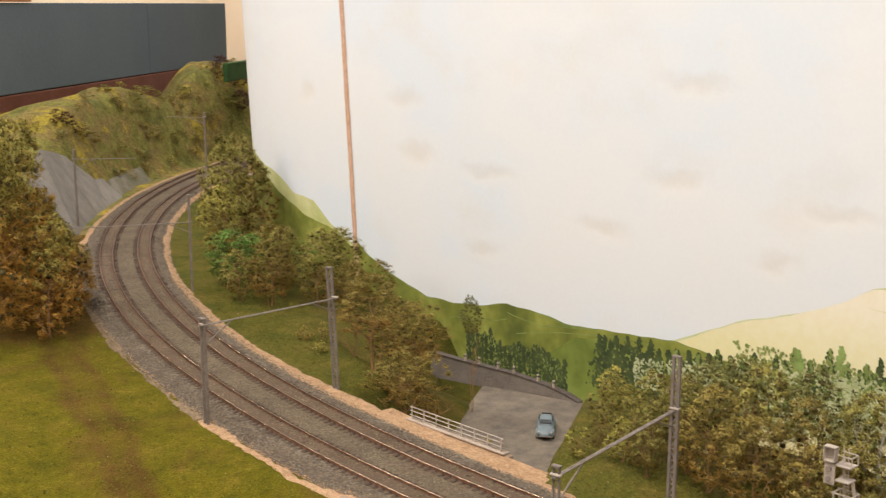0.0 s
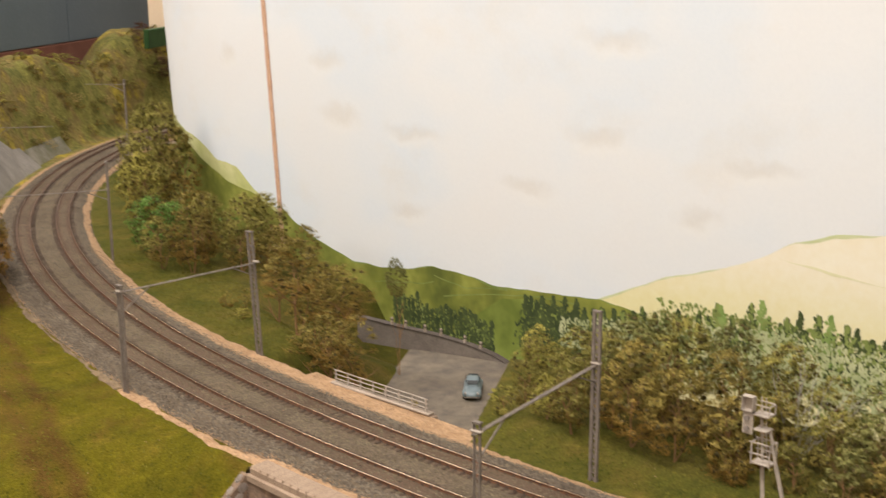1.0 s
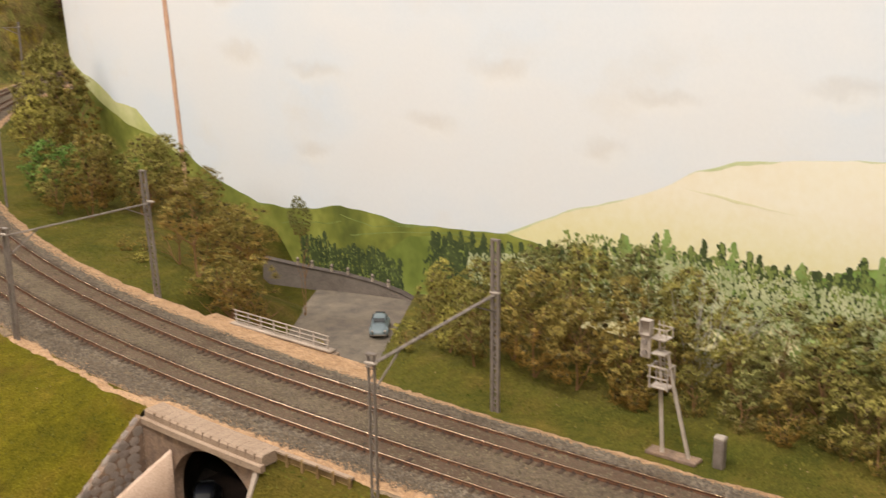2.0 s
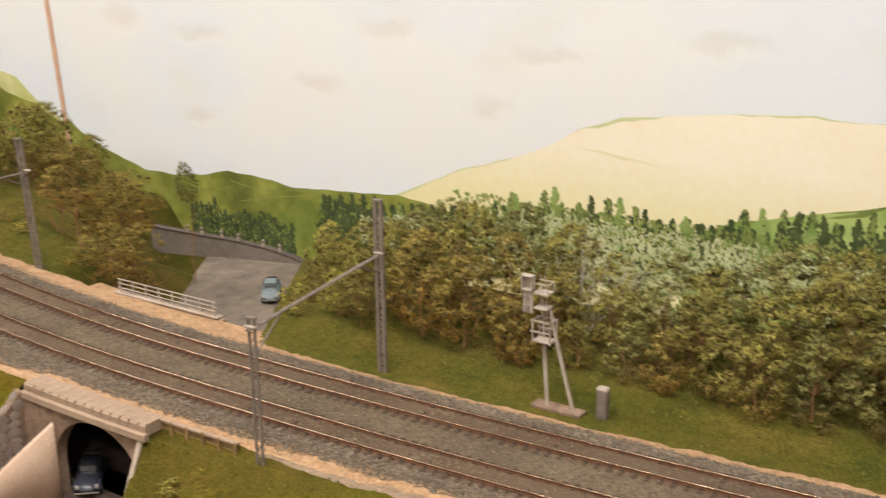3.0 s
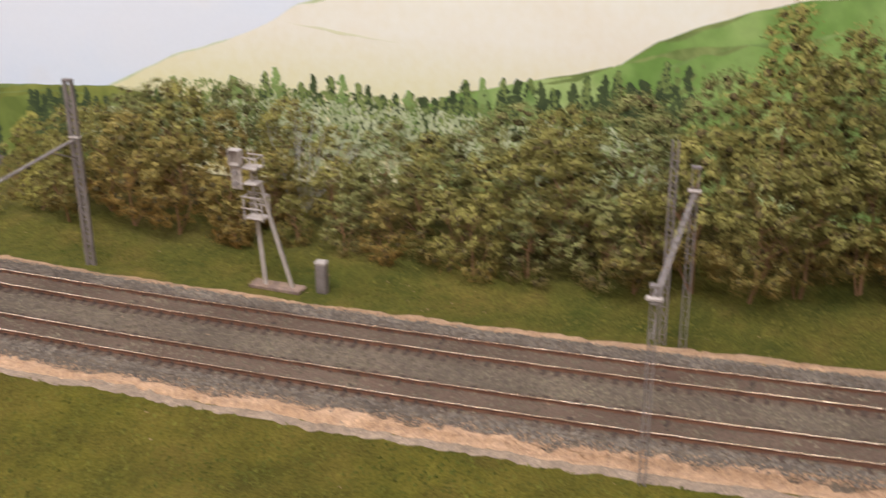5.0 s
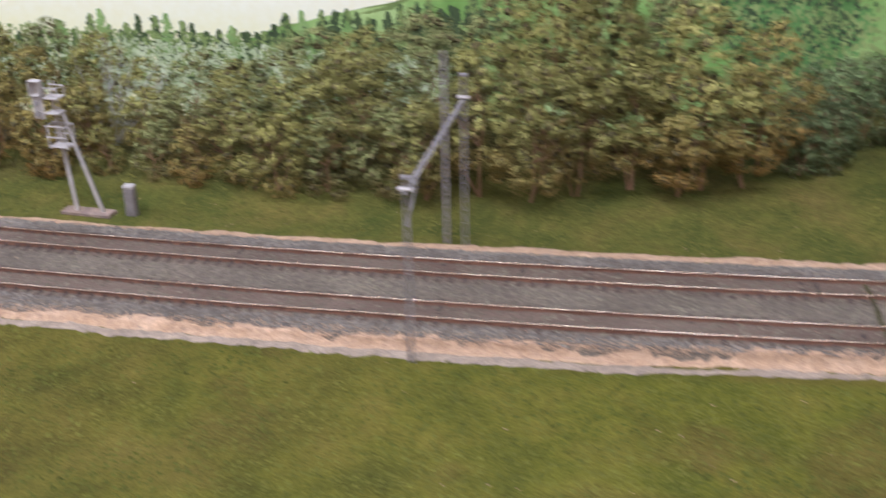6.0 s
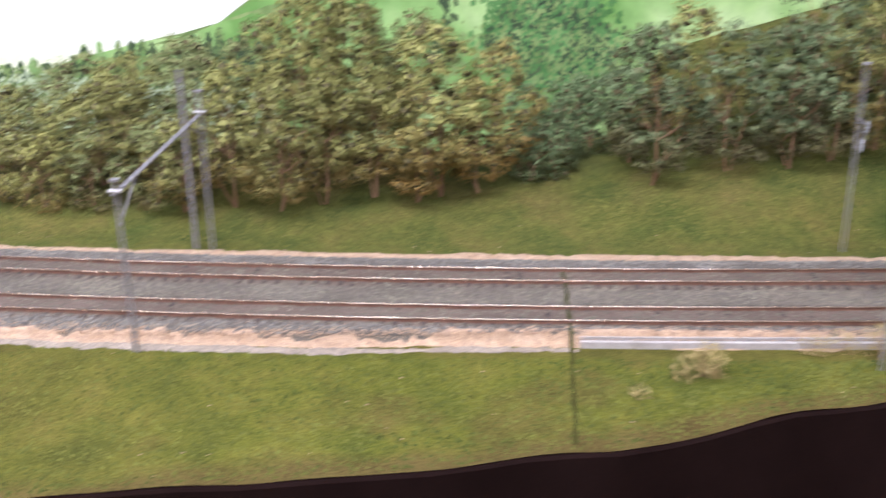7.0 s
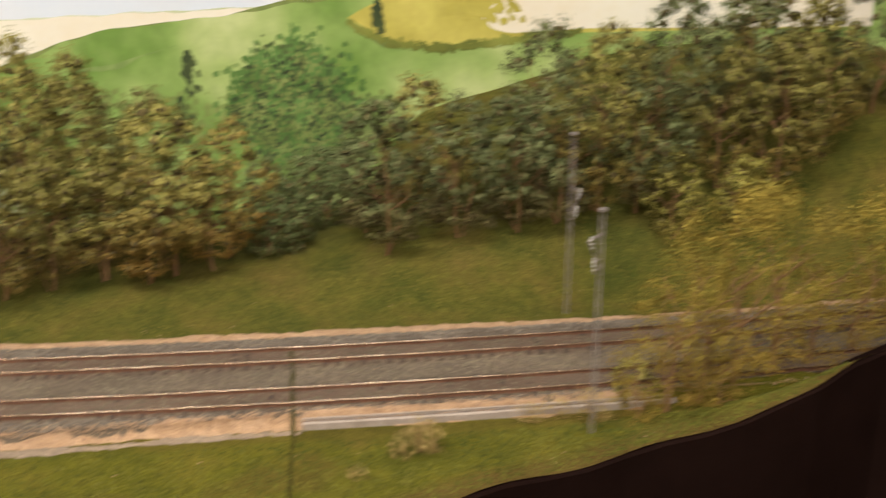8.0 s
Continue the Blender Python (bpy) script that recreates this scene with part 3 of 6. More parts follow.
def verge(name, lo, hi, wobble, material=SAND, thick=0.0009, v0=V0, v1=V1, label="strip of pale orange sand beside the ballast"):
    """A strip of sand between two edges, each a table over v."""

    def us(v):
        l, h = lerp_table(lo, v), lerp_table(hi, v)
        l += noise.noise((v * 30, l, 0)) * wobble + noise.noise((v * 140, l, 7)) * wobble * 0.7 + noise.noise((v * 420, l, 3)) * wobble * 0.4
        h += noise.noise((v * 40, h, 4)) * wobble + noise.noise((v * 190, h, 9)) * wobble * 0.9 + noise.noise((v * 420, h, 5)) * wobble * 0.5
        return [l + (h - l) * i / 9 for i in range(10)]

    def lay(u, v):
        row = us(v)
        ground = max(near_height(u, v), bed_skirt(u, v)) if u < 0.55 else max(far_height(u, v), bed_height(u, v), -0.0003)
        edge = min(abs(u - row[0]), abs(u - row[-1]))
        return ground + thick * smoothstep(-0.0002, 0.0015, edge) - 0.0002 + rough(*place(u, v), 300, 0.0004)

    return sheet(name, us, steps(v0, v1, 0.003), lay, material, label)


VERGE_IN = [(-0.68, 0.501), (-0.6, 0.4965), (-0.5, 0.4935), (-0.3, 0.4918), (-0.18, 0.4892), (0.09, 0.4875), (0.115, 0.482), (0.37, 0.4815), (1.0, 0.483)]
VERGE_OUT = [(-0.68, 0.491), (-0.6, 0.4895), (-0.5, 0.4845), (-0.2, 0.4835), (-0.092, 0.4815), (-0.082, 0.4822), (-0.018, 0.4822), (-0.01, 0.477), (0.1, 0.475), (0.22, 0.4725), (0.29, 0.4745), (0.45, 0.477), (0.9, 0.475)]
verge("sand_verge", VERGE_OUT, VERGE_IN, 0.003, v0=-0.858, v1=0.285)
verge("turf_verge", [(-1.2, 0.48), (-0.8, 0.484)], [(-1.2, 0.507), (-0.92, 0.505), (-0.86, 0.498)], 0.003, GRASS_BANK, 0.0016, V0, -0.852, "turf grown over the edge of the ballast")
verge("earth_verge", VERGE_OUT, VERGE_IN, 0.003, EARTH, 0.0006, 0.287, 0.95, "strip of bare grey-brown earth beside the ballast")
verge("sand_verge", VERGE_OUT, VERGE_IN, 0.003, v0=0.952)
verge("grit_path", [(-0.68, 0.4865), (-0.58, 0.4803), (-0.51, 0.4768), (-0.27, 0.4772), (-0.16, 0.4768), (-0.1, 0.479)], [(-0.68, 0.494), (-0.58, 0.4895), (-0.51, 0.487), (-0.27, 0.4865), (-0.16, 0.486), (-0.1, 0.4855)], 0.003, PATH_GRIT, 0.0005, -0.675, -0.1, "narrow pinkish-grey grit path between turf and sand")
VERGE_FAR = [(-0.9, 0.5945), (-0.77, 0.5995), (-0.6, 0.5995), (-0.5, 0.6), (-0.38, 0.5975), (-0.1, 0.5945), (0.14, 0.5945), (0.25, 0.590), (0.45, 0.588), (0.9, 0.591)]
verge("sand_verge", VERGE_FAR, [(-0.9, 0.604), (-0.77, 0.6085), (-0.6, 0.6085), (-0.5, 0.608), (-0.38, 0.6055), (-0.1, 0.602), (0.05, 0.606), (0.08, 0.617), (0.16, 0.621), (0.2, 0.614), (0.27, 0.6115), (0.44, 0.605), (0.85, 0.6)], 0.0022)

# dark joint between two baseboards, across bank and tracks
JOINT_LINE = [(0.449, -0.18), (0.536, -0.171), (0.614, -0.16), (0.768, -0.144), (0.95, -0.12)]
for lo, hi, mat, label in ((0, 30, JOINT_TURF, "overgrown gap where two baseboards meet under the turf"), (30, 60, JOINT, "dark gap where two baseboards meet across the tracks")):
    jv, jf = [], []
    for i in range(lo, hi + 1):
        k = i / 120 * (len(JOINT_LINE) - 1)
        a = min(int(k), len(JOINT_LINE) - 2)
        px = JOINT_LINE[a][0] + (JOINT_LINE[a + 1][0] - JOINT_LINE[a][0]) * (k - a)
        py = JOINT_LINE[a][1] + (JOINT_LINE[a + 1][1] - JOINT_LINE[a][1]) * (k - a) + 0.0012 * noise.noise((i * 0.21, 3, 0))
        u, v = plan(px, py)
        z = near_height(u, v) if u < 0.487 else (far_height(u, v) if u > 0.603 else max(0.0012, bed_height(u, v)))
        w = 0.001 + 0.0008 * noise.noise((i * 0.3, 0, 0))
        jv += [(px, py - w, z + 0.0007), (px, py + w, z + 0.0007)]
        if i > lo:
            n = len(jv)
            jf.append((n - 4, n - 3, n - 1, n - 2))
    tagged(mesh_part("baseboard_joint", jv, jf, mat), label, "trim", kind="structure")

# black fascia below the front edge
fv, ff = [], []
for i, v in enumerate(steps(V0, V1, 0.02)):
    e = lerp_table(EDGE, v)
    x, y = place(e, v)
    inside = -0.02 < v < 0.1
    top = (ROAD_Z if inside else near_height(e, v)) + 0.001
    for dx, z in ((0.012, top - 0.006), (-0.0035, top), (-0.0045, top - 0.0012), (-0.005, -1.0), (0.012, -1.0)):
        fv.append((x + dx, y, z))
    if i:
        for k in range(5):
            ff.append((5 * i - 5 + k, 5 * i - 5 + (k + 1) % 5, 5 * i + (k + 1) % 5, 5 * i + k))
tagged(mesh_part("fascia", fv, ff, FASCIA), "black cloth fascia under the layout's front edge", "fascia", kind="structure")

# ---- backdrop: a curved board with hand-painted hills ----
BOARD = [(1.04, -1.4), (1.015, -0.8), (1.0, -0.4), (0.99, 0), (0.985, 0.35), (0.980, 0.7), (0.979, 0.95), (0.985, 1.185), (0.993, 1.32), (1.027, 1.45), (1.09, 1.53), (1.2, 1.60), (1.45, 1.68)]


def board_curve(points, n=24):
    p = [Vector(c) for c in points]
    p = [2 * p[0] - p[1]] + p + [2 * p[-1] - p[-2]]
    out = []
    for i in range(1, len(p) - 2):
        a, b, c, d = p[i - 1 : i + 3]
        for k in range(n):
            t = k / n
            out.append(0.5 * (2 * b + (c - a) * t + (2 * a - 5 * b + 4 * c - d) * t * t + (3 * b - a - 3 * c + d) * t**3))
    return out + [p[-2]]


CURVE = board_curve(BOARD)
RUN = [0.0]
for a, b in zip(CURVE, CURVE[1:]):
    RUN.append(RUN[-1] + (b - a).length)
ZERO = 1.4009
RUN = [r - ZERO for r in RUN]


def board(s, z, off=0.0):
    """A place on the board: s metres along it from y = 0, height z, off metres in front of it."""
    i = min(max(0, int(np.searchsorted(RUN, s)) - 1), len(RUN) - 2)
    k = (s - RUN[i]) / (RUN[i + 1] - RUN[i])
    p, d = CURVE[i].lerp(CURVE[i + 1], k), (CURVE[i + 1] - CURVE[i]).normalized()
    return p.x - 0.034 * z - d.y * off, p.y + 0.030 * z + d.x * off, z


ss = steps(RUN[0], RUN[-1], 0.004)
bv, bf = [], []
for i, s in enumerate(ss):
    for off, z in ((0, -1.0), (0, 0.62), (-0.006, 0.62), (-0.006, -1.0)):
        bv.append(board(s, z, off))
    if i:
        for k in range(4):
            bf.append((4 * i - 4 + k, 4 * i - 4 + (k + 1) % 4, 4 * i + (k + 1) % 4, 4 * i + k))
bf += [(0, 1, 2, 3), tuple(4 * (len(ss) - 1) + k for k in (3, 2, 1, 0))]
backdrop = tagged(mesh_part("backdrop", bv, bf, SKY), "curved white backdrop board painted with a pale cloudy sky and hills", "backdrop", kind="structure")


def painted_hill(name, top, bottom, layer, material, label, wobble=0.002):
    """A flat painted area on the board, from its outline down to bottom."""
    v, f = [], []
    run = steps(top[0][0], top[-1][0], 0.006)
    for i, s in enumerate(run):
        z = lerp_table(top, s) + wobble * noise.noise((s * 40, layer, 0))
        lo = lerp_table(bottom, s) if isinstance(bottom, list) else bottom
        for k in range(5):
            v.append(board(s, lo + (max(z, lo) - lo) * k / 4, 0.0001 * layer))
        if i:
            for k in range(4):
                f.append((5 * i - 5 + k, 5 * i - 4 + k, 5 * i + 1 + k, 5 * i + k))
    return mesh_part(name, v, f, material, backdrop, label)


PALE_TOP = [(-0.35, 0.15), (0.03, 0.131), (0.121, 0.126), (0.217, 0.118), (0.248, 0.121), (0.334, 0.114), (0.421, 0.103), (0.457, 0.09), (0.511, 0.061), (0.593, 0.035), (0.677, -0.004), (0.70, -0.02)]
GREEN_TOP = [(-0.7, 0.16), (-0.35, 0.15), (-0.117, 0.143), (-0.065, 0.13), (0.029, 0.119), (0.068, 0.11), (0.128, 0.087), (0.145, 0.08), (0.177, 0.057), (0.25, 0.039), (0.316, 0.022), (0.36, 0.005)]
OLIVE_TOP = [(0.60, -0.01), (0.668, -0.001), (0.736, -0.006), (0.80, -0.011), (0.853, -0.006), (0.90, -0.004), (0.943, -0.014), (0.99, -0.02), (1.036, -0.02), (1.09, -0.008), (1.147, 0.012), (1.175, 0.03)]
painted_hill("painted_hill", PALE_TOP, -0.12, 1, HILL_PALE, "pale yellow painted hill")
painted_hill("painted_hill", GREEN_TOP, -0.1, 2, HILL_GREEN, "green painted hill")
painted_hill("painted_hill", OLIVE_TOP, -0.15, 2, HILL_OLIVE, "olive-green painted hills")
painted_hill("painted_hill", [(1.175, 0.02), (1.229, 0.045), (1.265, 0.072), (1.315, 0.077), (1.364, 0.099), (1.41, 0.106), (1.5, 0.13)], -0.1, 1, HILL_LIME, "lime-green painted hill")
painted_hill("painted_hill", [(1.175, 0.015), (1.224, 0.038), (1.288, 0.049), (1.351, 0.069), (1.409, 0.09), (1.5, 0.11)], -0.1, 2, HILL_OLIVE, "olive-green painted hill")
painted_hill("painted_field", [(-0.6, 0.2), (-0.33, 0.155), (-0.25, 0.165), (-0.185, 0.14), (-0.165, 0.128)], [(-0.6, 0.12), (-0.33, 0.115), (-0.25, 0.103), (-0.199, 0.106), (-0.165, 0.128)], 3, HILL_YELLOW, "yellow painted field")


def outline(top, layer, width, material, least=0.03):
    v, f = [], []
    run = steps(top[0][0], top[-1][0], 0.005)
    for i, s in enumerate(run):
        z = lerp_table(top, s) + 0.002 * noise.noise((s * 40, layer, 0))
        w = width * max(least, 0.35 + 1.6 * noise.noise((s * 13, 8, layer)) + 0.7 * noise.noise((s * 60, 3, layer)))
        v += [board(s, z - w, 0.0001 * layer + 0.00005), board(s, z, 0.0001 * layer + 0.00005)]
        if i:
            f.append((2 * i - 2, 2 * i - 1, 2 * i + 1, 2 * i))
    return mesh_part("painted_ridge_line", v, f, material, backdrop)


outline(PALE_TOP, 1, 0.0026, HILL_EDGE)
outline(GREEN_TOP, 2, 0.0035, PAINT_MID)
outline(OLIVE_TOP, 2, 0.003, PAINT_MID)
outline([(-0.35, 0.118), (-0.25, 0.103), (-0.199, 0.106), (-0.165, 0.125)], 3, 0.004, PAINT_MID)
outline([(0.05, 0.085), (0.13, 0.075), (0.2, 0.05), (0.3, 0.018)], 2, 0.006, PAINT_MID)


def dabs(name, count, pick, size, layer, material, label, seed, shape="leaf"):
    """Flat brush dabs in one painted layer. pick(rng) gives s and z."""
    rng = random.Random(seed)
    v, f = [], []
    for _ in range(count):
        s, z = pick(rng)
        r = size * rng.uniform(0.6, 1.4)
        n = 7
        start = len(v)
        off = 0.0001 * layer + rng.random() * 0.00005
        for k in range(n):
            a = math.tau * k / n + rng.random() * 0.4
            q = r * rng.uniform(0.6, 1.2)
            v.append(board(s + math.cos(a) * q, z + math.sin(a) * q * (1.3 if shape == "leaf" else 0.6), off))
        f.append(tuple(range(start, start + n)))
    ob = mesh_part(name, v, f, material, backdrop, label)
    return tagged(ob, kind="stuff")


def conifer_pick(rows):
    def pick(rng):
        s, z, h = rng.choice(rows)
        k = rng.random() ** 0.8
        return s + rng.gauss(0, 0.62) * (1.08 - k) * h * 0.24, z - h + h * k * 1.02

    return pick


rng0 = random.Random(5)
CONIFERS = []
s = 0.12
while s < 0.68:
    z = lerp_table([(0.12, 0.062), (0.157, 0.058), (0.25, 0.038), (0.33, 0.028), (0.39, 0.022), (0.49, 0.026), (0.58, 0.006), (0.66, -0.01)], s)
    CONIFERS.append((s, z + rng0.uniform(-0.012, 0.003), rng0.uniform(0.035, 0.055)))
    s += rng0.uniform(0.009, 0.02)
DARK_ROW = [(s, lerp_table([(0.15, 0.045), (0.3, 0.015), (0.5, 0.008), (0.68, -0.015)], s), 0.05) for s in steps(0.13, 0.70, 0.012)]
dabs("painted_trees", 3800, conifer_pick(DARK_ROW), 0.0022, 4, PAINT_DARK, "dark green painted trees", 11)
dabs("painted_trees", 4200, conifer_pick(CONIFERS), 0.0015, 5, PAINT_DARK, "row of small dark painted firs", 12)
dabs("painted_trees", 1100, conifer_pick([c for i, c in enumerate(CONIFERS) if i % 2]), 0.0012, 6, PAINT_MID, "mid-green painted firs", 13)
dabs("painted_shrubs", 3800, lambda r: (r.uniform(0.13, 0.5), r.uniform(-0.06, -0.004) + 0.012 * r.random()), 0.0013, 9, PAINT_PALE, "pale green dabbed shrubs", 14)
dabs("painted_shrubs", 3600, lambda r: (r.uniform(0.08, 0.6), r.uniform(-0.07, 0.014)), 0.0014, 8, PAINT_MID, "mid-green dabbed shrubs", 15)
def wood_pick(r):
    s = 0.812 + 0.0075 * (r.randrange(21) + r.gauss(0.5, 0.2))
    top = -0.05 + 0.012 * noise.noise((s * 37, 0, 0)) + 0.01 * noise.noise((s * 130, 2, 0))
    return s, top - 0.05 * r.random() ** 0.9


dabs("painted_trees", 4600, wood_pick, 0.0014, 4, PAINT_DARK, "dark painted wood above the retaining wall", 16)
dabs("painted_trees", 220, wood_pick, 0.0011, 5, PAINT_MID, "green dabs in the painted wood", 46)
painted_hill("painted_field", [(0.70, -0.03), (0.73, -0.021), (0.76, -0.018), (0.80, -0.024), (0.83, -0.045), (0.87, -0.07)], -0.12, 3, HILL_MEADOW, "soft green painted meadow")
outline([(0.70, -0.0115), (0.747, -0.012), (0.785, -0.017), (0.818, -0.022), (0.886, -0.036)], 3, 0.0028, PAINT_MID, 0.4)
outline([(0.79, -0.0125), (0.825, -0.016), (0.85, -0.021), (0.873, -0.018), (0.9, -0.014)], 3, 0.0024, PAINT_MID, 0.4)
outline([(0.9, -0.022), (0.93, -0.03), (0.965, -0.033), (1.0, -0.04)], 3, 0.0024, PAINT_MID, 0.4)
outline([(0.36, 0.062), (0.373, 0.063), (0.416, 0.068), (0.478, 0.074)], 2, 0.0018, HILL_SOFT)
LOBES = [(-0.118, 0.088, 0.022), (-0.14, 0.07, 0.024), (-0.09, 0.072, 0.024), (-0.155, 0.045, 0.02), (-0.075, 0.045, 0.02), (-0.115, 0.05, 0.03), (-0.095, 0.025, 0.02), (-0.135, 0.022, 0.02)]


def lobe_pick(r):
    s, z, q = r.choice(LOBES)
    return s + r.gauss(0, q * 0.45), z + r.gauss(0, q * 0.5)


dabs("painted_trees", 4200, lobe_pick, 0.0021, 4, PAINT_LEAF, "painted round green tree", 17)
dabs("painted_trees", 620, lobe_pick, 0.0015, 6, PAINT_DARK, "dark dabs of a painted round tree", 27)
dabs("painted_trees", 350, lobe_pick, 0.0014, 7, PAINT_MID, "light dabs of a painted round tree", 37)
dabs("painted_shrubs", 1500, lambda r: (r.uniform(-0.2, 0.13), r.uniform(-0.06, 0.05) + 0.02 * r.random()), 0.0018, 5, PAINT_MID, "mid-green dabbed shrubs", 28)
dabs("painted_trees", 150, conifer_pick([(-0.03, 0.098, 0.035), (-0.19, 0.14, 0.028), (-0.02, 0.06, 0.04)]), 0.0022, 5, PAINT_DARK, "dark painted trees", 18)
dabs("painted_trees", 2200, conifer_pick([(s, -0.016 + 0.008 * math.sin(s * 390), 0.06) for s in steps(0.69, 0.765, 0.0075)]), 0.0014, 5, PAINT_DARK, "dark painted trees", 19)
dabs("painted_shrubs", 1500, lambda r: (lambda s: (s, r.uniform(-0.06, lerp_table([(0.46, 0.006), (0.58, -0.008), (0.72, -0.03)], s))))(r.uniform(0.46, 0.72)), 0.0011, 9, PAINT_PALE, "pale specks among the painted firs", 54)
dabs("painted_trees", 600, conifer_pick([(0.488, 0.03, 0.055), (0.422, 0.028, 0.045), (0.292, 0.036, 0.045), (0.36, 0.02, 0.04), (0.53, 0.018, 0.04), (0.25, 0.03, 0.04)]), 0.0016, 7, PAINT_LIME, "lime-green painted firs", 33)
painted_hill("painted_field", [(-0.6, 0.2), (-0.36, 0.165), (-0.295, 0.165), (-0.285, 0.15), (-0.272, 0.132)], [(-0.6, 0.12), (-0.36, 0.119), (-0.3, 0.115), (-0.285, 0.118), (-0.272, 0.132)], 4, HILL_PALE, "pale peach painted field")
outline([(-0.02, 0.105), (0.03, 0.09), (0.08, 0.082), (0.14, 0.06)], 3, 0.003, PAINT_LIME)
dabs("painted_shrubs", 420, lambda r: (lambda s: (s, lerp_table([(-0.36, 0.117), (-0.25, 0.103), (-0.199, 0.106), (-0.165, 0.125)], s) + r.gauss(0, 0.0016)))(r.uniform(-0.36, -0.165)), 0.0016, 6, HILL_OLIVE, "olive hedge under the painted field", 51)
dabs("painted_shrubs", 160, lambda r: (r.gauss(-0.275, 0.012), r.uniform(0.125, 0.175)), 0.003, 6, HILL_YELLOW, "yellow strokes at the field's edge", 52)
tv, tf = [], []
for i in range(61):
    z = -0.1 + 0.7 * i / 60
    w = 0.0042 + 0.0012 * noise.noise((i * 0.7, 2, 0))
    c = 1.176 + 0.0008 * noise.noise((i * 0.5, 4, 0))
    tv += [board(c - w, z, 0.0006), board(c - w * 0.6, z, 0.0022), board(c + w * 0.6, z, 0.0022), board(c + w, z, 0.0006)]
    if i:
        tf += [(4 * i - 4 + k, 4 * i - 3 + k, 4 * i + 1 + k, 4 * i + k) for k in range(3)]
mesh_part("seam_strip", tv, tf, TAPE, backdrop, "orange-brown strip covering a vertical board seam")


# ---- room ----
def slab(name, lo, hi, material, label, category):
    bm = bmesh.new()
    box(bm, *[(a + b) / 2 for a, b in zip(lo, hi)], *[b - a for a, b in zip(lo, hi)])
    return tagged(finish(name, bm, material), label, category, kind="structure")


slab("floor", (-2.6, -3.0, -1.06), (3.4, 5.2, -1.0), FLOOR, "dark carpeted room floor", "floor")
slab("ceiling", (-2.6, -3.0, CEILING), (3.4, 5.2, CEILING + 0.06), CEIL, "white painted ceiling", "ceiling")
slab("wall_west", (-2.66, -3.0, -1.0), (-2.6, 5.2, CEILING), ROOM_WALL, "cream painted room wall", "wall")
slab("wall_east", (3.4, -3.0, -1.0), (3.46, 5.2, CEILING), ROOM_WALL, "cream painted room wall", "wall")
slab("wall_south", (-2.66, -3.06, -1.0), (3.46, -3.0, CEILING), ROOM_WALL, "cream painted room wall", "wall")
slab("wall_north", (-2.66, 5.2, -1.0), (3.46, 5.26, CEILING), ROOM_WALL, "cream painted room wall", "wall")
for lx, ly, lsx, lsy, watts in LAMPS:
    lamp = base("unseen_ceiling_lamp", lx, ly, CEILING, 0, "unseen long white ceiling lamp, added for its light", "lamp", "ceiling lamps")
    bm = bmesh.new()
    box(bm, 0, 0, -0.03, lsx + 0.06, lsy + 0.06, 0.06, bevel=0.006)
    part("housing", bm, CEIL, lamp)

# slate panel with a brown valance behind the far end
PA, PB = Vector((0.82, 2.20)), Vector((2.19, 3.27))
pd = (PB - PA).normalized()


def panel_box(bm, a, b, z0, z1, t, shift=0.0):
    m = Matrix.Translation((PA.x, PA.y, 0)) @ Matrix.Rotation(math.atan2(pd.y, pd.x), 4, "Z")
    box(bm, (a + b) / 2, shift, (z0 + z1) / 2, b - a, t, z1 - z0, m, 0.002)


panel = base("partition_panel", 0, 0, 0, 0, "slate-blue partition panel with a dark brown lower valance", "partition")
L = (PB - PA).length
bm = bmesh.new()
panel_box(bm, -0.5, L * 0.62, 0.149, 0.335, 0.02)
part("panel", bm, PANEL_GREY, panel, "slate-blue painted panel")
bm = bmesh.new()
panel_box(bm, L * 0.62 + 0.002, L, 0.149, 0.335, 0.02)
part("panel", bm, PANEL_GREY, panel, "slate-blue painted panel")
bm = bmesh.new()
panel_box(bm, -0.5, L * 0.98, -1.0, 0.147, 0.024)
part("valance", bm, PANEL_BROWN, panel, "dark brown valance")
bm = bmesh.new()
panel_box(bm, -0.5, 0.42, 0.337, 0.36, 0.03)
part("capping", bm, ORANGE, panel, "orange-brown wooden capping")
bm = bmesh.new()
box(bm, 0, 0, 0, 0.2, 0.012, 0.04, pose(1.54, 2.24, 0.188, 0, 0, 38), 0.002)
tagged(finish("end_board", bm, surface("dark_green_board_paint", [(0.3, (0.02, 0.06, 0.015)), (0.7, (0.04, 0.1, 0.025))], 20, 300, 0.4, 0.8, bump=0.1)), "dark green painted board end behind the hill", "board")


# ---- tracks ----
def ribbon(bm, u, v0, v1, profile, d=0.01, closed=True):
    """Sweeps a profile of (du, z) along the track line u."""
    rings = []
    for v in steps(v0, v1, d):
        ring = []
        for du, z in profile:
            x, y = place(u + du, v)
            ring.append(bm.verts.new((x, y, z)))
        rings.append(ring)
    n = len(profile)
    for a, b in zip(rings, rings[1:]):
        for k in range(n if closed else n - 1):
            bm.faces.new((a[k], a[(k + 1) % n], b[(k + 1) % n], b[k]))
    if closed:
        bm.faces.new(rings[0][::-1])
        bm.faces.new(rings[-1])


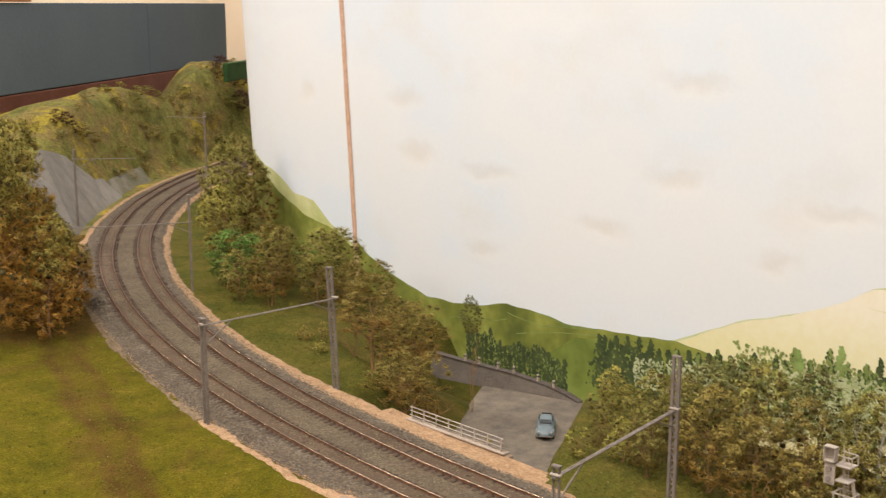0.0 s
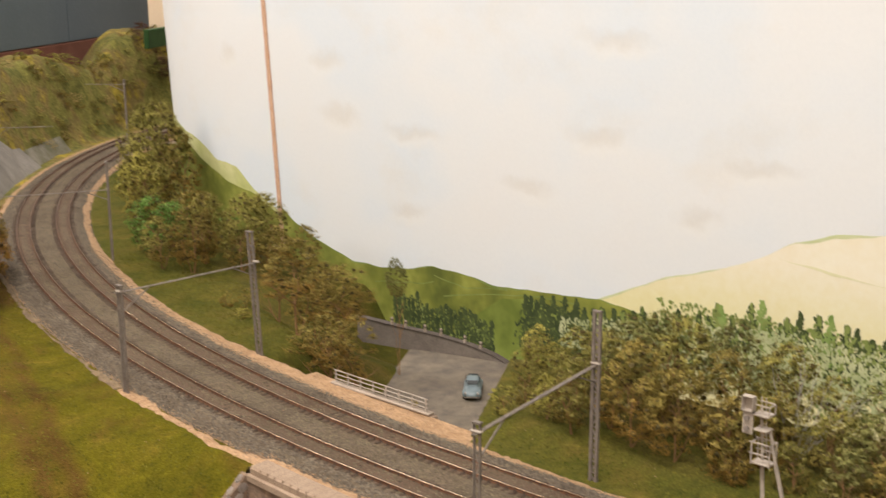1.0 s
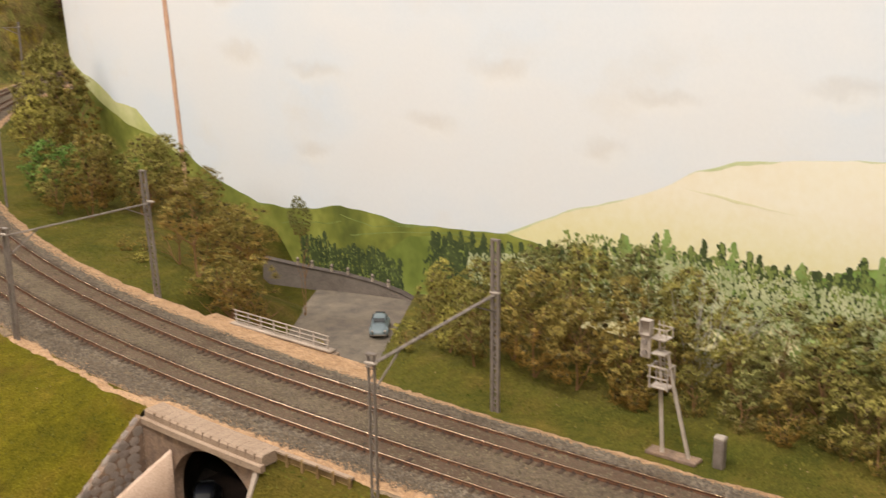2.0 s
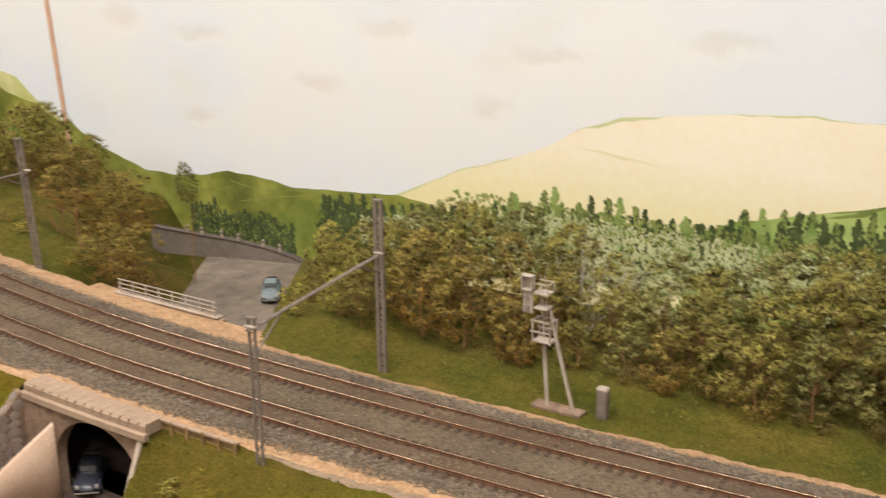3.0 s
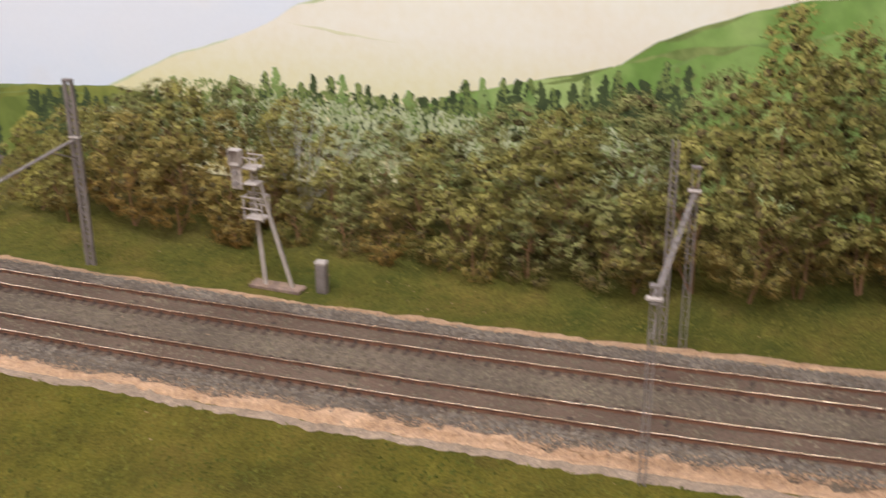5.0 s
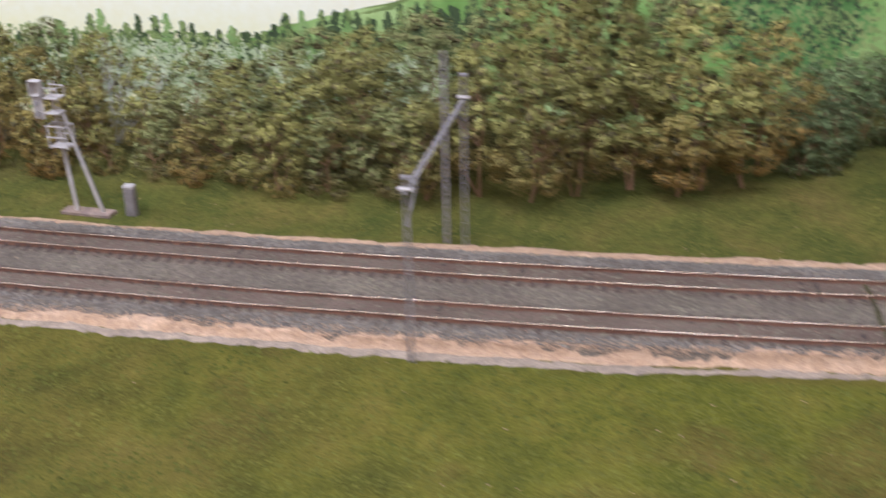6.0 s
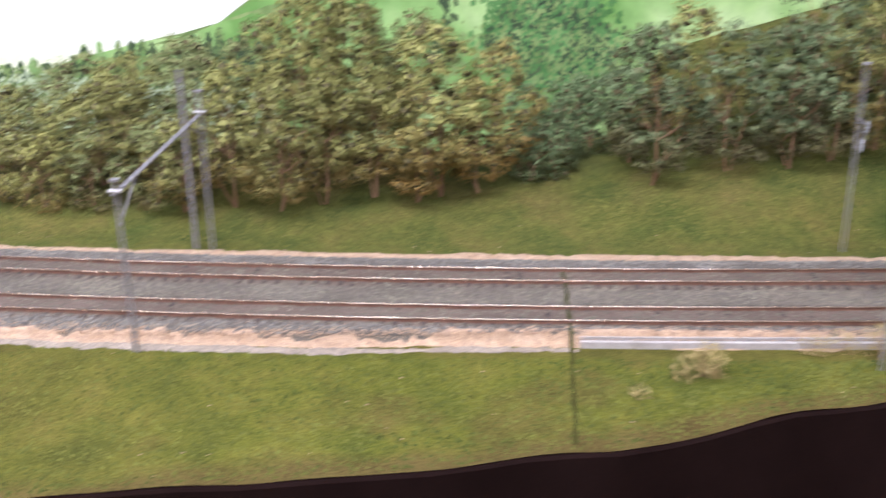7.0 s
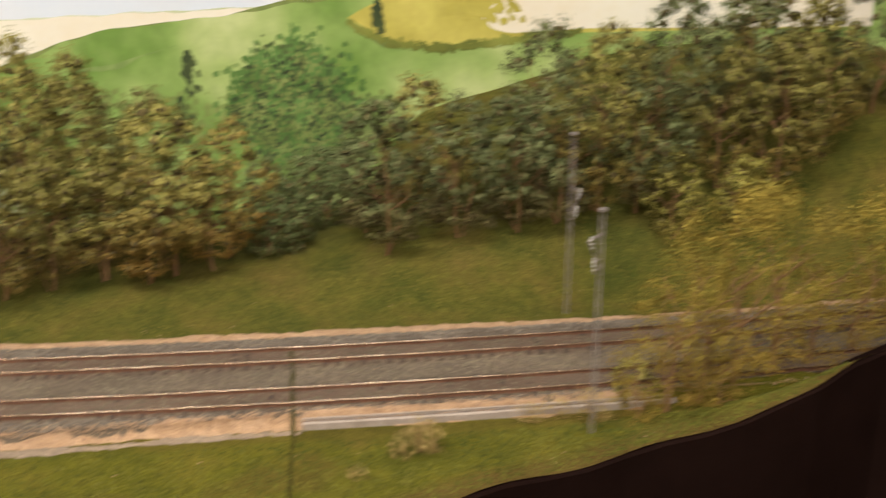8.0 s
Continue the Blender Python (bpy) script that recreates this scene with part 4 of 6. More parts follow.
RAIL = [(-0.0008, 0.0050), (-0.0008, 0.0056), (-0.0003, 0.0058), (-0.0003, 0.0064), (-0.00046, 0.0066), (-0.00046, 0.0070), (0.00046, 0.0070), (0.00046, 0.0066), (0.0003, 0.0064), (0.0003, 0.0058), (0.0008, 0.0056), (0.0008, 0.0050)]
HEAD = [(-0.00046, 0.00698), (-0.00046, 0.00722), (-0.00035, 0.0074), (0.00035, 0.0074), (0.00046, 0.00722), (0.00046, 0.00698)]
sleeper_bm = bmesh.new()
box(sleeper_bm, 0, 0, 0, 0.029, 0.0031, 0.002, bevel=0.0002)
sleeper_mesh = bpy.data.meshes.new("sleeper")
sleeper_bm.to_mesh(sleeper_mesh)
sleeper_bm.free()
sleeper_mesh.materials.append(SLEEPER)
for n, centre in enumerate(TRACKS):
    track = base("railway_track", *place(centre, 0), 0, 0, "model railway track with rusty rails on brown sleepers in ballast", "railway track", "the two tracks")
    origin = Matrix.Translation(track.matrix_basis.translation).inverted()
    for side in (-1, 1):
        bm = bmesh.new()
        ribbon(bm, centre + side * GAUGE / 2, V0, V1, RAIL)
        bmesh.ops.transform(bm, matrix=origin, verts=bm.verts)
        rail = part("rail", bm, RAIL_RUST, track, "rust-brown rail")
        bm = bmesh.new()
        ribbon(bm, centre + side * GAUGE / 2, V0, 0.5, HEAD)
        bmesh.ops.transform(bm, matrix=origin, verts=bm.verts)
        part("rail_head", bm, RAIL_TOP, rail, "bright worn rail head", True)
        bm = bmesh.new()
        ribbon(bm, centre + side * GAUGE / 2, 0.501, V1, HEAD)
        bmesh.ops.transform(bm, matrix=origin, verts=bm.verts)
        part("rail_head", bm, RAIL_NO_GLINT, rail, "rail head on the curve, coloured browner where no lamp glints", True)
    r = random.Random(n)
    rest, chairs = bmesh.new(), bmesh.new()
    v = V0
    while v < V1:
        x, y = place(centre + r.uniform(-0.0004, 0.0004), v)
        a = -math.degrees(v / (1.85 if v >= 0 else 5.05)) + r.uniform(-0.8, 0.8)
        m = pose(x, y, 0.0043 + r.uniform(-0.0004, 0.0002), 0, 0, a)
        if -0.72 < v < 0.5:
            ob = new("sleeper", sleeper_mesh)
            ob.parent = track
            ob.matrix_basis = origin @ m
            for side in (-1, 1) if v > -0.36 else ():
                for off in (-1, 1):
                    box(chairs, side * GAUGE / 2 + off * 0.0011, 0, 0.0014, 0.0009, 0.0015, 0.0011, origin @ m)
        else:
            box(rest, 0, 0, 0, 0.029, 0.0031, 0.002, origin @ m)
        v += 0.0072
    tagged(part("chair_run", chairs, SLEEPER, track, "small dark chairs that hold the rails"), kind="stuff")
    tagged(part("sleeper_run", rest, SLEEPER, track, "brown sleepers farther along"), kind="stuff")

# loose ballast chips: blue-grey on the shoulders, browner between the rails
r = random.Random(3)
chips = {"grey": ([], []), "brown": ([], [])}
for _ in range(66000):
    v = r.uniform(-0.95, 0.75) if r.random() < 0.85 else r.uniform(0.75, 1.5)
    u = r.uniform(0.481, 0.6)
    if r.random() < 0.35:
        u = r.choice((r.uniform(0.481, 0.505), r.uniform(0.576, 0.603)))
    if min(abs(abs(u - c) - GAUGE / 2) for c in TRACKS) < 0.0012 or u < lerp_table(VERGE_IN, v) + r.gauss(0, 0.0012):
        continue
    if 0.0088 < min(abs(u - c) for c in TRACKS) < 0.0138 and r.random() < 0.4 * smoothstep(-0.4, -0.2, v):
        continue
    shoulder = u < 0.5035 or u > 0.5765
    cv, cf = chips["grey" if shoulder else "brown"]
    x, y = place(u, v)
    z = bed_height(u, v)
    s = r.uniform(0.0006, 0.0013) * (1.2 if shoulder else 0.85)
    k = len(cv)
    a = r.uniform(0, math.tau)
    for i in range(4):
        cv.append((x + s * math.cos(a + i * 1.57) * r.uniform(0.6, 1.2), y + s * math.sin(a + i * 1.57) * r.uniform(0.6, 1.2), z - 0.0001 + s * r.uniform(0, 0.4)))
    cv.append((x, y, z + s * r.uniform(0.5, 0.9)))
    cf += [(k, k + 1, k + 4), (k + 1, k + 2, k + 4), (k + 2, k + 3, k + 4), (k + 3, k, k + 4)]
tagged(mesh_part("ballast_chips", *chips["grey"], STONE_CHIP), "loose blue-grey ballast chips on the shoulders", "gravel", kind="stuff")
tagged(mesh_part("ballast_chips", *chips["brown"], STONE_BROWN), "loose brown-grey ballast chips between the rails", "gravel", kind="stuff")


# loose sand grains thrown over the edges of the verges
r = random.Random(4)
sv, sf = [], []
for _ in range(26000):
    v = r.uniform(-0.95, 0.8)
    u = lerp_table(VERGE_IN, v) + r.gauss(-0.0005, 0.0022) if r.random() < 0.5 else lerp_table(VERGE_FAR, v) + r.gauss(0.001, 0.0024)
    if min(abs(abs(u - c) - GAUGE / 2) for c in TRACKS) < 0.0015:
        continue
    x, y = place(u, v)
    z = bed_height(u, v)
    s = r.uniform(0.0003, 0.0008)
    k = len(sv)
    a = r.uniform(0, math.tau)
    for i in range(3):
        sv.append((x + s * math.cos(a + i * 2.09), y + s * math.sin(a + i * 2.09), z))
    sv.append((x, y, z + s * r.uniform(0.7, 1.2)))
    sf += [(k, k + 1, k + 3), (k + 1, k + 2, k + 3), (k + 2, k, k + 3)]
tagged(mesh_part("sand_grains", sv, sf, SAND), "loose orange sand grains along the ballast edge", "sand", kind="stuff")


# ---- overhead line portals ----
def lattice(bm, x, y, z0, z1, w, depth, leg, pitch=0.008):
    """Two channel legs along y with rungs and diagonals between."""
    for s in (-1, 1):
        box(bm, x, y + s * w / 2, (z0 + z1) / 2, depth, leg, z1 - z0)
    z, k = z0 + pitch * 0.5, 1
    while z + pitch < z1:
        bar(bm, (x, y - k * w / 2, z), (x, y + k * w / 2, z + pitch * 0.9), leg * 0.55)
        bar(bm, (x, y - w / 2, z), (x, y + w / 2, z), leg * 0.5)
        z += pitch
        k = -k


def insulator(bm, a, b, r):
    a, b = Vector(a), Vector(b)
    rod(bm, a, b, r * 0.5)
    for k in (0.25, 0.5, 0.75):
        c = a.lerp(b, k)
        d = (b - a).normalized() * 0.0003
        rod(bm, c - d, c + d, r)


def portal(v, v_far, u_near, u_far, h_near, h_far, beam_z, twin=False, beam=True, lean=0.0, far_lean=(0, 0), steel=None, slim=1.0, heavy=False, single=""):
    steel = steel or STEEL
    nx, ny = place(u_near, v)
    fx, fy = place(u_far, v_far)
    span = math.hypot(fx - nx, fy - ny)
    root = base("overhead_line_portal", nx, ny, 0, math.degrees(math.atan2(fy - ny, fx - nx)), "single grey lattice mast with an arm over the track" if single else "grey lattice-mast portal spanning both tracks" if beam else "pair of grey lattice masts with short brackets beside the tracks", "catenary mast", "overhead line portals")
    for name, x, h, w in (("near_mast", 0.0, h_near, 0.0038), ("far_mast", span, h_far, 0.0046)):
        if single and not name.startswith(single):
            continue
        bm = bmesh.new()
        w *= slim
        if heavy and name == "far_mast":
            w = 0.0042
            lattice(bm, 0, 0, -0.006, h, w, 0.0022, 0.0019)
        else:
            lattice(bm, 0, 0, -0.006, h, w, 0.0016 * slim, 0.0009 * slim)
        box(bm, 0, 0, h, 0.0032, w + 0.0016, 0.0012)
        mast = part(name, bm, steel, root, "lattice mast of two channels with cross braces")
        mast.location = (x, 0, 0)
        if name == "far_mast":
            mast.rotation_euler = (radians(far_lean[0]), radians(far_lean[1]), 0)
    if twin:
        bm = bmesh.new()
        lattice(bm, span + 0.002, 0.011, -0.006, h_far + 0.012, 0.003, 0.0018, 0.0009)
        part("stay_mast", bm, steel, root)
    if beam:
        bm = bmesh.new()
        lo, hi = span * 0.5 if single == "far" else -0.004, span * 0.62 if single == "near" else span
        for dy in (-0.0008, 0.0008):
            bar(bm, (lo, dy, beam_z), (hi, dy, beam_z), 0.0007, 0.001)
        n = 14
        for k in range(n):
            x0, x1 = lo + (hi - lo) * k / n, lo + (hi - lo) * (k + 1) / n
            s = 0.0008 if k % 2 else -0.0008
            bar(bm, (x0, s, beam_z), (x1, -s, beam_z), 0.0006)
        part("beam", bm, steel, root, "slim horizontal lattice beam")
        for x0, x1, z in ((0.0, span * 0.2, beam_z - 0.017), (span, span * 0.82, beam_z - 0.012)):
            if single == ("far" if x0 == 0 else "near"):
                continue
            bm = bmesh.new()
            bar(bm, (x0, 0, z), (x1, 0, beam_z - 0.0008), 0.0009)
            part("knee_brace", bm, steel, root)
        for x in (-0.0005, span):
            if single == ("far" if x < 0 else "near"):
                continue
            bm = bmesh.new()
            box(bm, x, 0, beam_z + 0.0012, 0.0034, 0.0068, 0.0012, bevel=0.0003)
            part("beam_clamp", bm, PALE_STEEL, root, "paler clamp where the beam meets the mast")
    else:
        for x, z in ((0.0, h_near - 0.012), (span, h_far * 0.72)):
            bm = bmesh.new()
            side = -1 if x else 1
            bar(bm, (x, 0, z), (x, side * 0.0062, z - 0.004), 0.0009)
            bar(bm, (x, 0, z - 0.018), (x, side * 0.0062, z - 0.004), 0.0008)
            part("bracket", bm, steel, root)
            for k in range(2):
                bm = bmesh.new()
                insulator(bm, (x - 0.0012, side * (0.0028 + 0.0012 * k), z - 0.02 + 0.011 * k), (x - 0.0012, side * (0.0034 + 0.0016 * k), z - 0.012 + 0.011 * k), 0.001)
                part("insulator", bm, WHITE_INS, root, "white ribbed insulator", True)
    return root


portal(0.274, 0.2906, 0.4774, 0.6087, 0.089, 0.110, 0.0835, far_lean=(-4, 0), slim=1.35)
portal(-0.108, -0.0922, 0.4712, 0.61, 0.0865, 0.116, 0.0805, heavy=True)
portal(-0.4534, -0.4573, 0.4752, 0.6066, 0.093, 0.1, 0.0865, twin=True, slim=0.7)
portal(-0.8183, -0.842, 0.4684, 0.6135, 0.119, 0.115, 0.09, beam=False, slim=0.62)
portal(0.735, 0.727, 0.462, 0.604, 0.085, 0.115, 0.083, slim=1.4)
portal(1.155, 1.155, 0.46, 0.604, 0.122, 0.115, 0.108, slim=1.5, single="near")
portal(1.52, 1.5, 0.462, 0.604, 0.11, 0.145, 0.137, single="far")


# ---- signal and relay box ----
sig = base("railway_signal", 0.6195, 0.2905, 0.0, 0, "pale grey light signal on two legs with ladder and cage", "railway signal")
bm = bmesh.new()
box(bm, 0.001, -0.0005, 0.001, 0.010, 0.033, 0.0022, bevel=0.0004)
part("base_plate", bm, CONCRETE_GREY, sig, "flat brown-grey base plate")
bm = bmesh.new()
bar(bm, (0, 0.0065, 0.002), (-0.001, 0.0088, 0.045), 0.0022)
bar(bm, (-0.001, 0.0088, 0.045), (-0.002, 0.0105, 0.078), 0.0016)
part("leg", bm, PALE_STEEL, sig)
bm = bmesh.new()
bar(bm, (0.001, -0.0105, 0.002), (-0.001, 0.0002, 0.045), 0.0019)
bar(bm, (-0.001, 0.0002, 0.045), (-0.002, 0.0045, 0.066), 0.0016)
part("leg", bm, PALE_STEEL, sig)
for z, y0, y1 in ((0.0455, 0.0008, 0.0125), (0.066, 0.0035, 0.0122), (0.0752, 0.003, 0.013)):
    bm = bmesh.new()
    box(bm, -0.004, (y0 + y1) / 2, z, 0.0085, y1 - y0, 0.0008)
    part("platform", bm, PALE_STEEL, sig, "small white-grey platform")
bm = bmesh.new()
for x in (-0.0082, 0.0002):
    for y in (0.0125, 0.0008):
        bar(bm, (x, y, 0.0445), (x, y, 0.0585), 0.0007)
    for z in (0.0515, 0.0583):
        bar(bm, (x, 0.0004, z), (x, 0.014, z), 0.0007)
for y in (0.0125, 0.0008):
    bar(bm, (-0.0082, y, 0.0583), (0.0002, y, 0.0583), 0.0007)
part("guard_rail", bm, PALE_STEEL, sig)
bm = bmesh.new()
for x in (-0.0078, -0.0002):
    bar(bm, (x, 0.0028, 0.0752), (x, 0.0028, 0.0815), 0.0006)
    bar(bm, (x, 0.0028, 0.0815), (x, 0.0125, 0.0815), 0.0006)
bar(bm, (-0.0078, 0.0028, 0.0815), (-0.0002, 0.0028, 0.0815), 0.0006)
part("guard_rail", bm, PALE_STEEL, sig)
bm = bmesh.new()
box(bm, -0.008, 0.0158, 0.0692, 0.0014, 0.0066, 0.0135, bevel=0.0005)
head = part("signal_head", bm, PALE_STEEL, sig, "pale grey signal plate")
for k in range(2):
    bm = bmesh.new()
    rod(bm, (-0.0087, 0.0158, 0.0662 + 0.0062 * k), (-0.0105, 0.0158, 0.0664 + 0.0062 * k), 0.0015, 0.0017, 10)
    part("lamp_hood", bm, STEEL, head, "grey lamp hood")
bm = bmesh.new()
for y in (0.0125, 0.0192):
    box(bm, -0.008, y, 0.0812, 0.0045, 0.0006, 0.009)
for z in (0.077, 0.0856):
    box(bm, -0.008, 0.0158, z, 0.0045, 0.0072, 0.0006)
box(bm, -0.006, 0.0158, 0.0812, 0.0006, 0.0068, 0.0086)
part("head_hood", bm, PALE_STEEL, sig, "open pale hood frame over the head")
bm = bmesh.new()
for dy in (-0.0014, 0.0014):
    bar(bm, (0.003, 0.0095 + dy, 0.046), (0.0, 0.0105 + dy, 0.084), 0.0005)
for k in range(10):
    bar(bm, (0.003 - 0.0003 * k, 0.0081 + 0.0001 * k, 0.049 + 0.0036 * k), (0.003 - 0.0003 * k, 0.0109 + 0.0001 * k, 0.049 + 0.0036 * k), 0.0005)
part("ladder", bm, PALE_STEEL, sig)

relay = base("relay_box", 0.6245, 0.2625, 0.0, 3, "small pale grey trackside relay cabinet with a rounded lid", "relay box")
bm = bmesh.new()
box(bm, 0, 0, 0.009, 0.0056, 0.0068, 0.019, bevel=0.0012)
part("body", bm, STEEL, relay, "grey painted cabinet body")
bm = bmesh.new()
box(bm, 0, 0, 0.0188, 0.006, 0.0072, 0.0026, bevel=0.0012)
part("lid", bm, FENCE_PAINT, relay, "paler rounded lid")
bm = bmesh.new()
box(bm, -0.0029, 0, 0.009, 0.0004, 0.0048, 0.014, bevel=0.0001)
door = part("door", bm, STEEL, relay)

# ---- bridge over the road ----
bridge = base("road_bridge", 0.47, 0.537, ROAD_Z, 0, "rendered railway bridge with a round arch over the road", "bridge")
BR = Matrix.Translation(bridge.matrix_basis.translation).inverted()
AR, AV, AC = 0.0405, 0.0378, -0.0475  # half width and rise of the arch, springing height
Y0, Y1, AY = 0.484, 0.598, 0.5305


def arch_face(bm, x, out):
    """A wall face with the arch opening, at x."""
    n = 24
    ring = [(AY - AR, ROAD_Z)] + [(AY - AR * math.cos(math.pi * k / n), AC + AV * math.sin(math.pi * k / n)) for k in range(n + 1)] + [(AY + AR, ROAD_Z)]
    top = -0.004
    inner = [bm.verts.new((x, y, z)) for y, z in ring]
    outer = [bm.verts.new((x, Y0, ROAD_Z))] + [bm.verts.new((x, Y0 + (Y1 - Y0) * k / n, top)) for k in range(n + 1)] + [bm.verts.new((x, Y1, ROAD_Z))]
    for k in range(len(ring) - 1):
        bm.faces.new((inner[k], inner[k + 1], outer[k + 1], outer[k]))
    return inner


bm = bmesh.new()
ia = arch_face(bm, 0.4695, -1)
ib = arch_face(bm, 0.478, 1)
for k in range(len(ia) - 1):
    bm.faces.new((ia[k + 1], ia[k], ib[k], ib[k + 1]))
bmesh.ops.transform(bm, matrix=BR, verts=bm.verts)
part("portal_wall", bm, CONCRETE_GREY, bridge, "brownish grey rendered portal wall")
# tunnel lining that follows the road to the far side
bm = bmesh.new()
rows = []
for cx, cy, dx, dy in ((0.477, 0.5305, 0, 1), (0.50, 0.547, -0.2, 0.98), (0.53, 0.567, -0.4, 0.92), (0.58, 0.600, -0.45, 0.89), (0.628, 0.629, -0.47, 0.88)):
    n = 20
    prof = [(-AR, ROAD_Z)] + [(-AR * math.cos(math.pi * k / n), AC + AV * math.sin(math.pi * k / n)) for k in range(n + 1)] + [(AR, ROAD_Z)]
    rows.append([bm.verts.new((cx + dx * q, cy + dy * q, z)) for q, z in prof])
for a, b in zip(rows, rows[1:]):
    for k in range(len(a) - 1):
        bm.faces.new((a[k], a[k + 1], b[k + 1], b[k]))
bmesh.ops.transform(bm, matrix=BR, verts=bm.verts)
part("tunnel_lining", bm, TUNNEL_SHADE, bridge, "tunnel lining, coloured dark for the shade inside")
bm = bmesh.new()
ribbon(bm, 0.479, -0.022, 0.088, [(-0.0105, -0.0050), (-0.0105, 0.0012), (-0.009, 0.0026), (0.0045, 0.0026), (0.0045, -0.0050)], 0.008)
bmesh.ops.transform(bm, matrix=BR, verts=bm.verts)
par = part("parapet", bm, PARAPET, bridge, "pale pinkish parapet slab")
bm = bmesh.new()
ribbon(bm, 0.479, -0.023, 0.089, [(-0.0128, -0.0075), (-0.0128, -0.0035), (-0.0118, -0.0028), (-0.0090, -0.0028), (-0.0090, -0.0075)], 0.008)
bmesh.ops.transform(bm, matrix=BR, verts=bm.verts)
part("cornice", bm, PARAPET, bridge)
bm = bmesh.new()
for k in range(13):
    x, y = place(0.479, -0.016 + 0.0078 * k)
    box(bm, x - 0.0032, y, 0.00052, 0.0152, 0.00028, 0.0043)
bmesh.ops.transform(bm, matrix=BR, verts=bm.verts)
tagged(part("parapet_joints", bm, CONCRETE_GREY, par), kind="stuff")
bm = bmesh.new()
ribbon(bm, 0.541, -0.03, 0.22, [(-0.058, -0.009), (-0.058, -0.0005), (0.082, -0.0005), (0.082, -0.009)], 0.01)
bmesh.ops.transform(bm, matrix=BR, verts=bm.verts)
part("deck", bm, SAND, bridge, "sand-covered bridge deck")
bm = bmesh.new()
box(bm, 0.6265, 0.628, -0.0365, 0.006, 0.116, 0.073, bevel=0.001)
bmesh.ops.transform(bm, matrix=BR, verts=bm.verts)
part("far_wall", bm, PARAPET, bridge, "pale rendered wall below the fence")
bm = bmesh.new()
box(bm, 0.6255, 0.628, 0.0012, 0.007, 0.110, 0.0016, bevel=0.0005)
bmesh.ops.transform(bm, matrix=BR, verts=bm.verts)
part("far_parapet", bm, CONCRETE, bridge, "pale parapet kerb")

APRON = surface("pale_pink_render", [(0.3, (0.5, 0.35, 0.26)), (0.7, (0.62, 0.46, 0.36))], 40, 900, 0.4, 0.9, bump=0.3, bump_size=0.0004)


# wing walls of rough stone
def wing(name, ax, ay, bx, by, za, zb, t, material, label):
    root = base(name, ax, ay, ROAD_Z, math.degrees(math.atan2(by - ay, bx - ax)), label, "wing wall")
    ln = math.hypot(bx - ax, by - ay)
    bm = bmesh.new()
    v = [bm.verts.new(p) for p in ((0, -t / 2, 0), (ln, -t / 2, 0), (ln, -t / 2, zb - ROAD_Z), (0, -t / 2, za - ROAD_Z), (0, t / 2, 0), (ln, t / 2, 0), (ln, t / 2, zb - ROAD_Z), (0, t / 2, za - ROAD_Z))]
    for q in ((0, 1, 2, 3), (7, 6, 5, 4), (3, 2, 6, 7), (4, 5, 1, 0), (1, 5, 6, 2), (4, 0, 3, 7)):
        bm.faces.new([v[k] for k in q])
    part("core", bm, material if material is not STONE else CONCRETE_GREY, root)
    return root, ln


root, ln = wing("wing_wall", 0.470, 0.6015, 0.392, 0.6055, -0.003, -0.069, 0.006, STONE, "sloping wing wall of rough grey rubble stone")
r = random.Random(8)
stone_meshes = []
for k in range(6):
    bm = bmesh.new()
    bmesh.ops.create_icosphere(bm, subdivisions=1, radius=0.5)
    for v in bm.verts:
        v.co = Vector((v.co.x * r.uniform(0.8, 1.2), v.co.y * 0.7, v.co.z * r.uniform(0.8, 1.2)))
    me = bpy.data.meshes.new("stone")
    bm.to_mesh(me)
    bm.free()
    me.materials.append(STONE)
    stone_meshes.append(me)
z = 0.002
while z < 0.075:
    x = r.uniform(0, 0.004)
    h = r.uniform(0.0045, 0.007)
    while x < ln:
        w = r.uniform(0.006, 0.011)
        if z + h * 0.5 < 0.069 - 0.066 * (x + w / 2) / ln:
            ob = new("stone", r.choice(stone_meshes))
            ob.parent = root
            # both faces of the wall show stones; the top is seen from above
            ob.matrix_basis = Matrix.Translation((x + w / 2, 0.0028, z + h / 2)) @ pose(0, 0, 0, 0, r.uniform(-6, 6), 0) @ Matrix.Diagonal((w * 1.2, 0.0022, h * 1.3, 1))
        x += w
    z += h
x = 0.0
while x < ln:
    w = r.uniform(0.006, 0.010)
    ob = new("stone", r.choice(stone_meshes))
    ob.parent = root
    ob.matrix_basis = Matrix.Translation((x + w / 2, -0.0005, 0.0685 - 0.066 * (x + w / 2) / ln)) @ pose(0, 0, 0, 0, 40, 0) @ Matrix.Diagonal((w * 1.15, 0.008, 0.0045, 1))
    x += w
wing("wing_wall", 0.4715, 0.4875, 0.438, 0.4875, 0.0, -0.07, 0.0035, CONCRETE, "thin sloping concrete wing wall beside the arch")
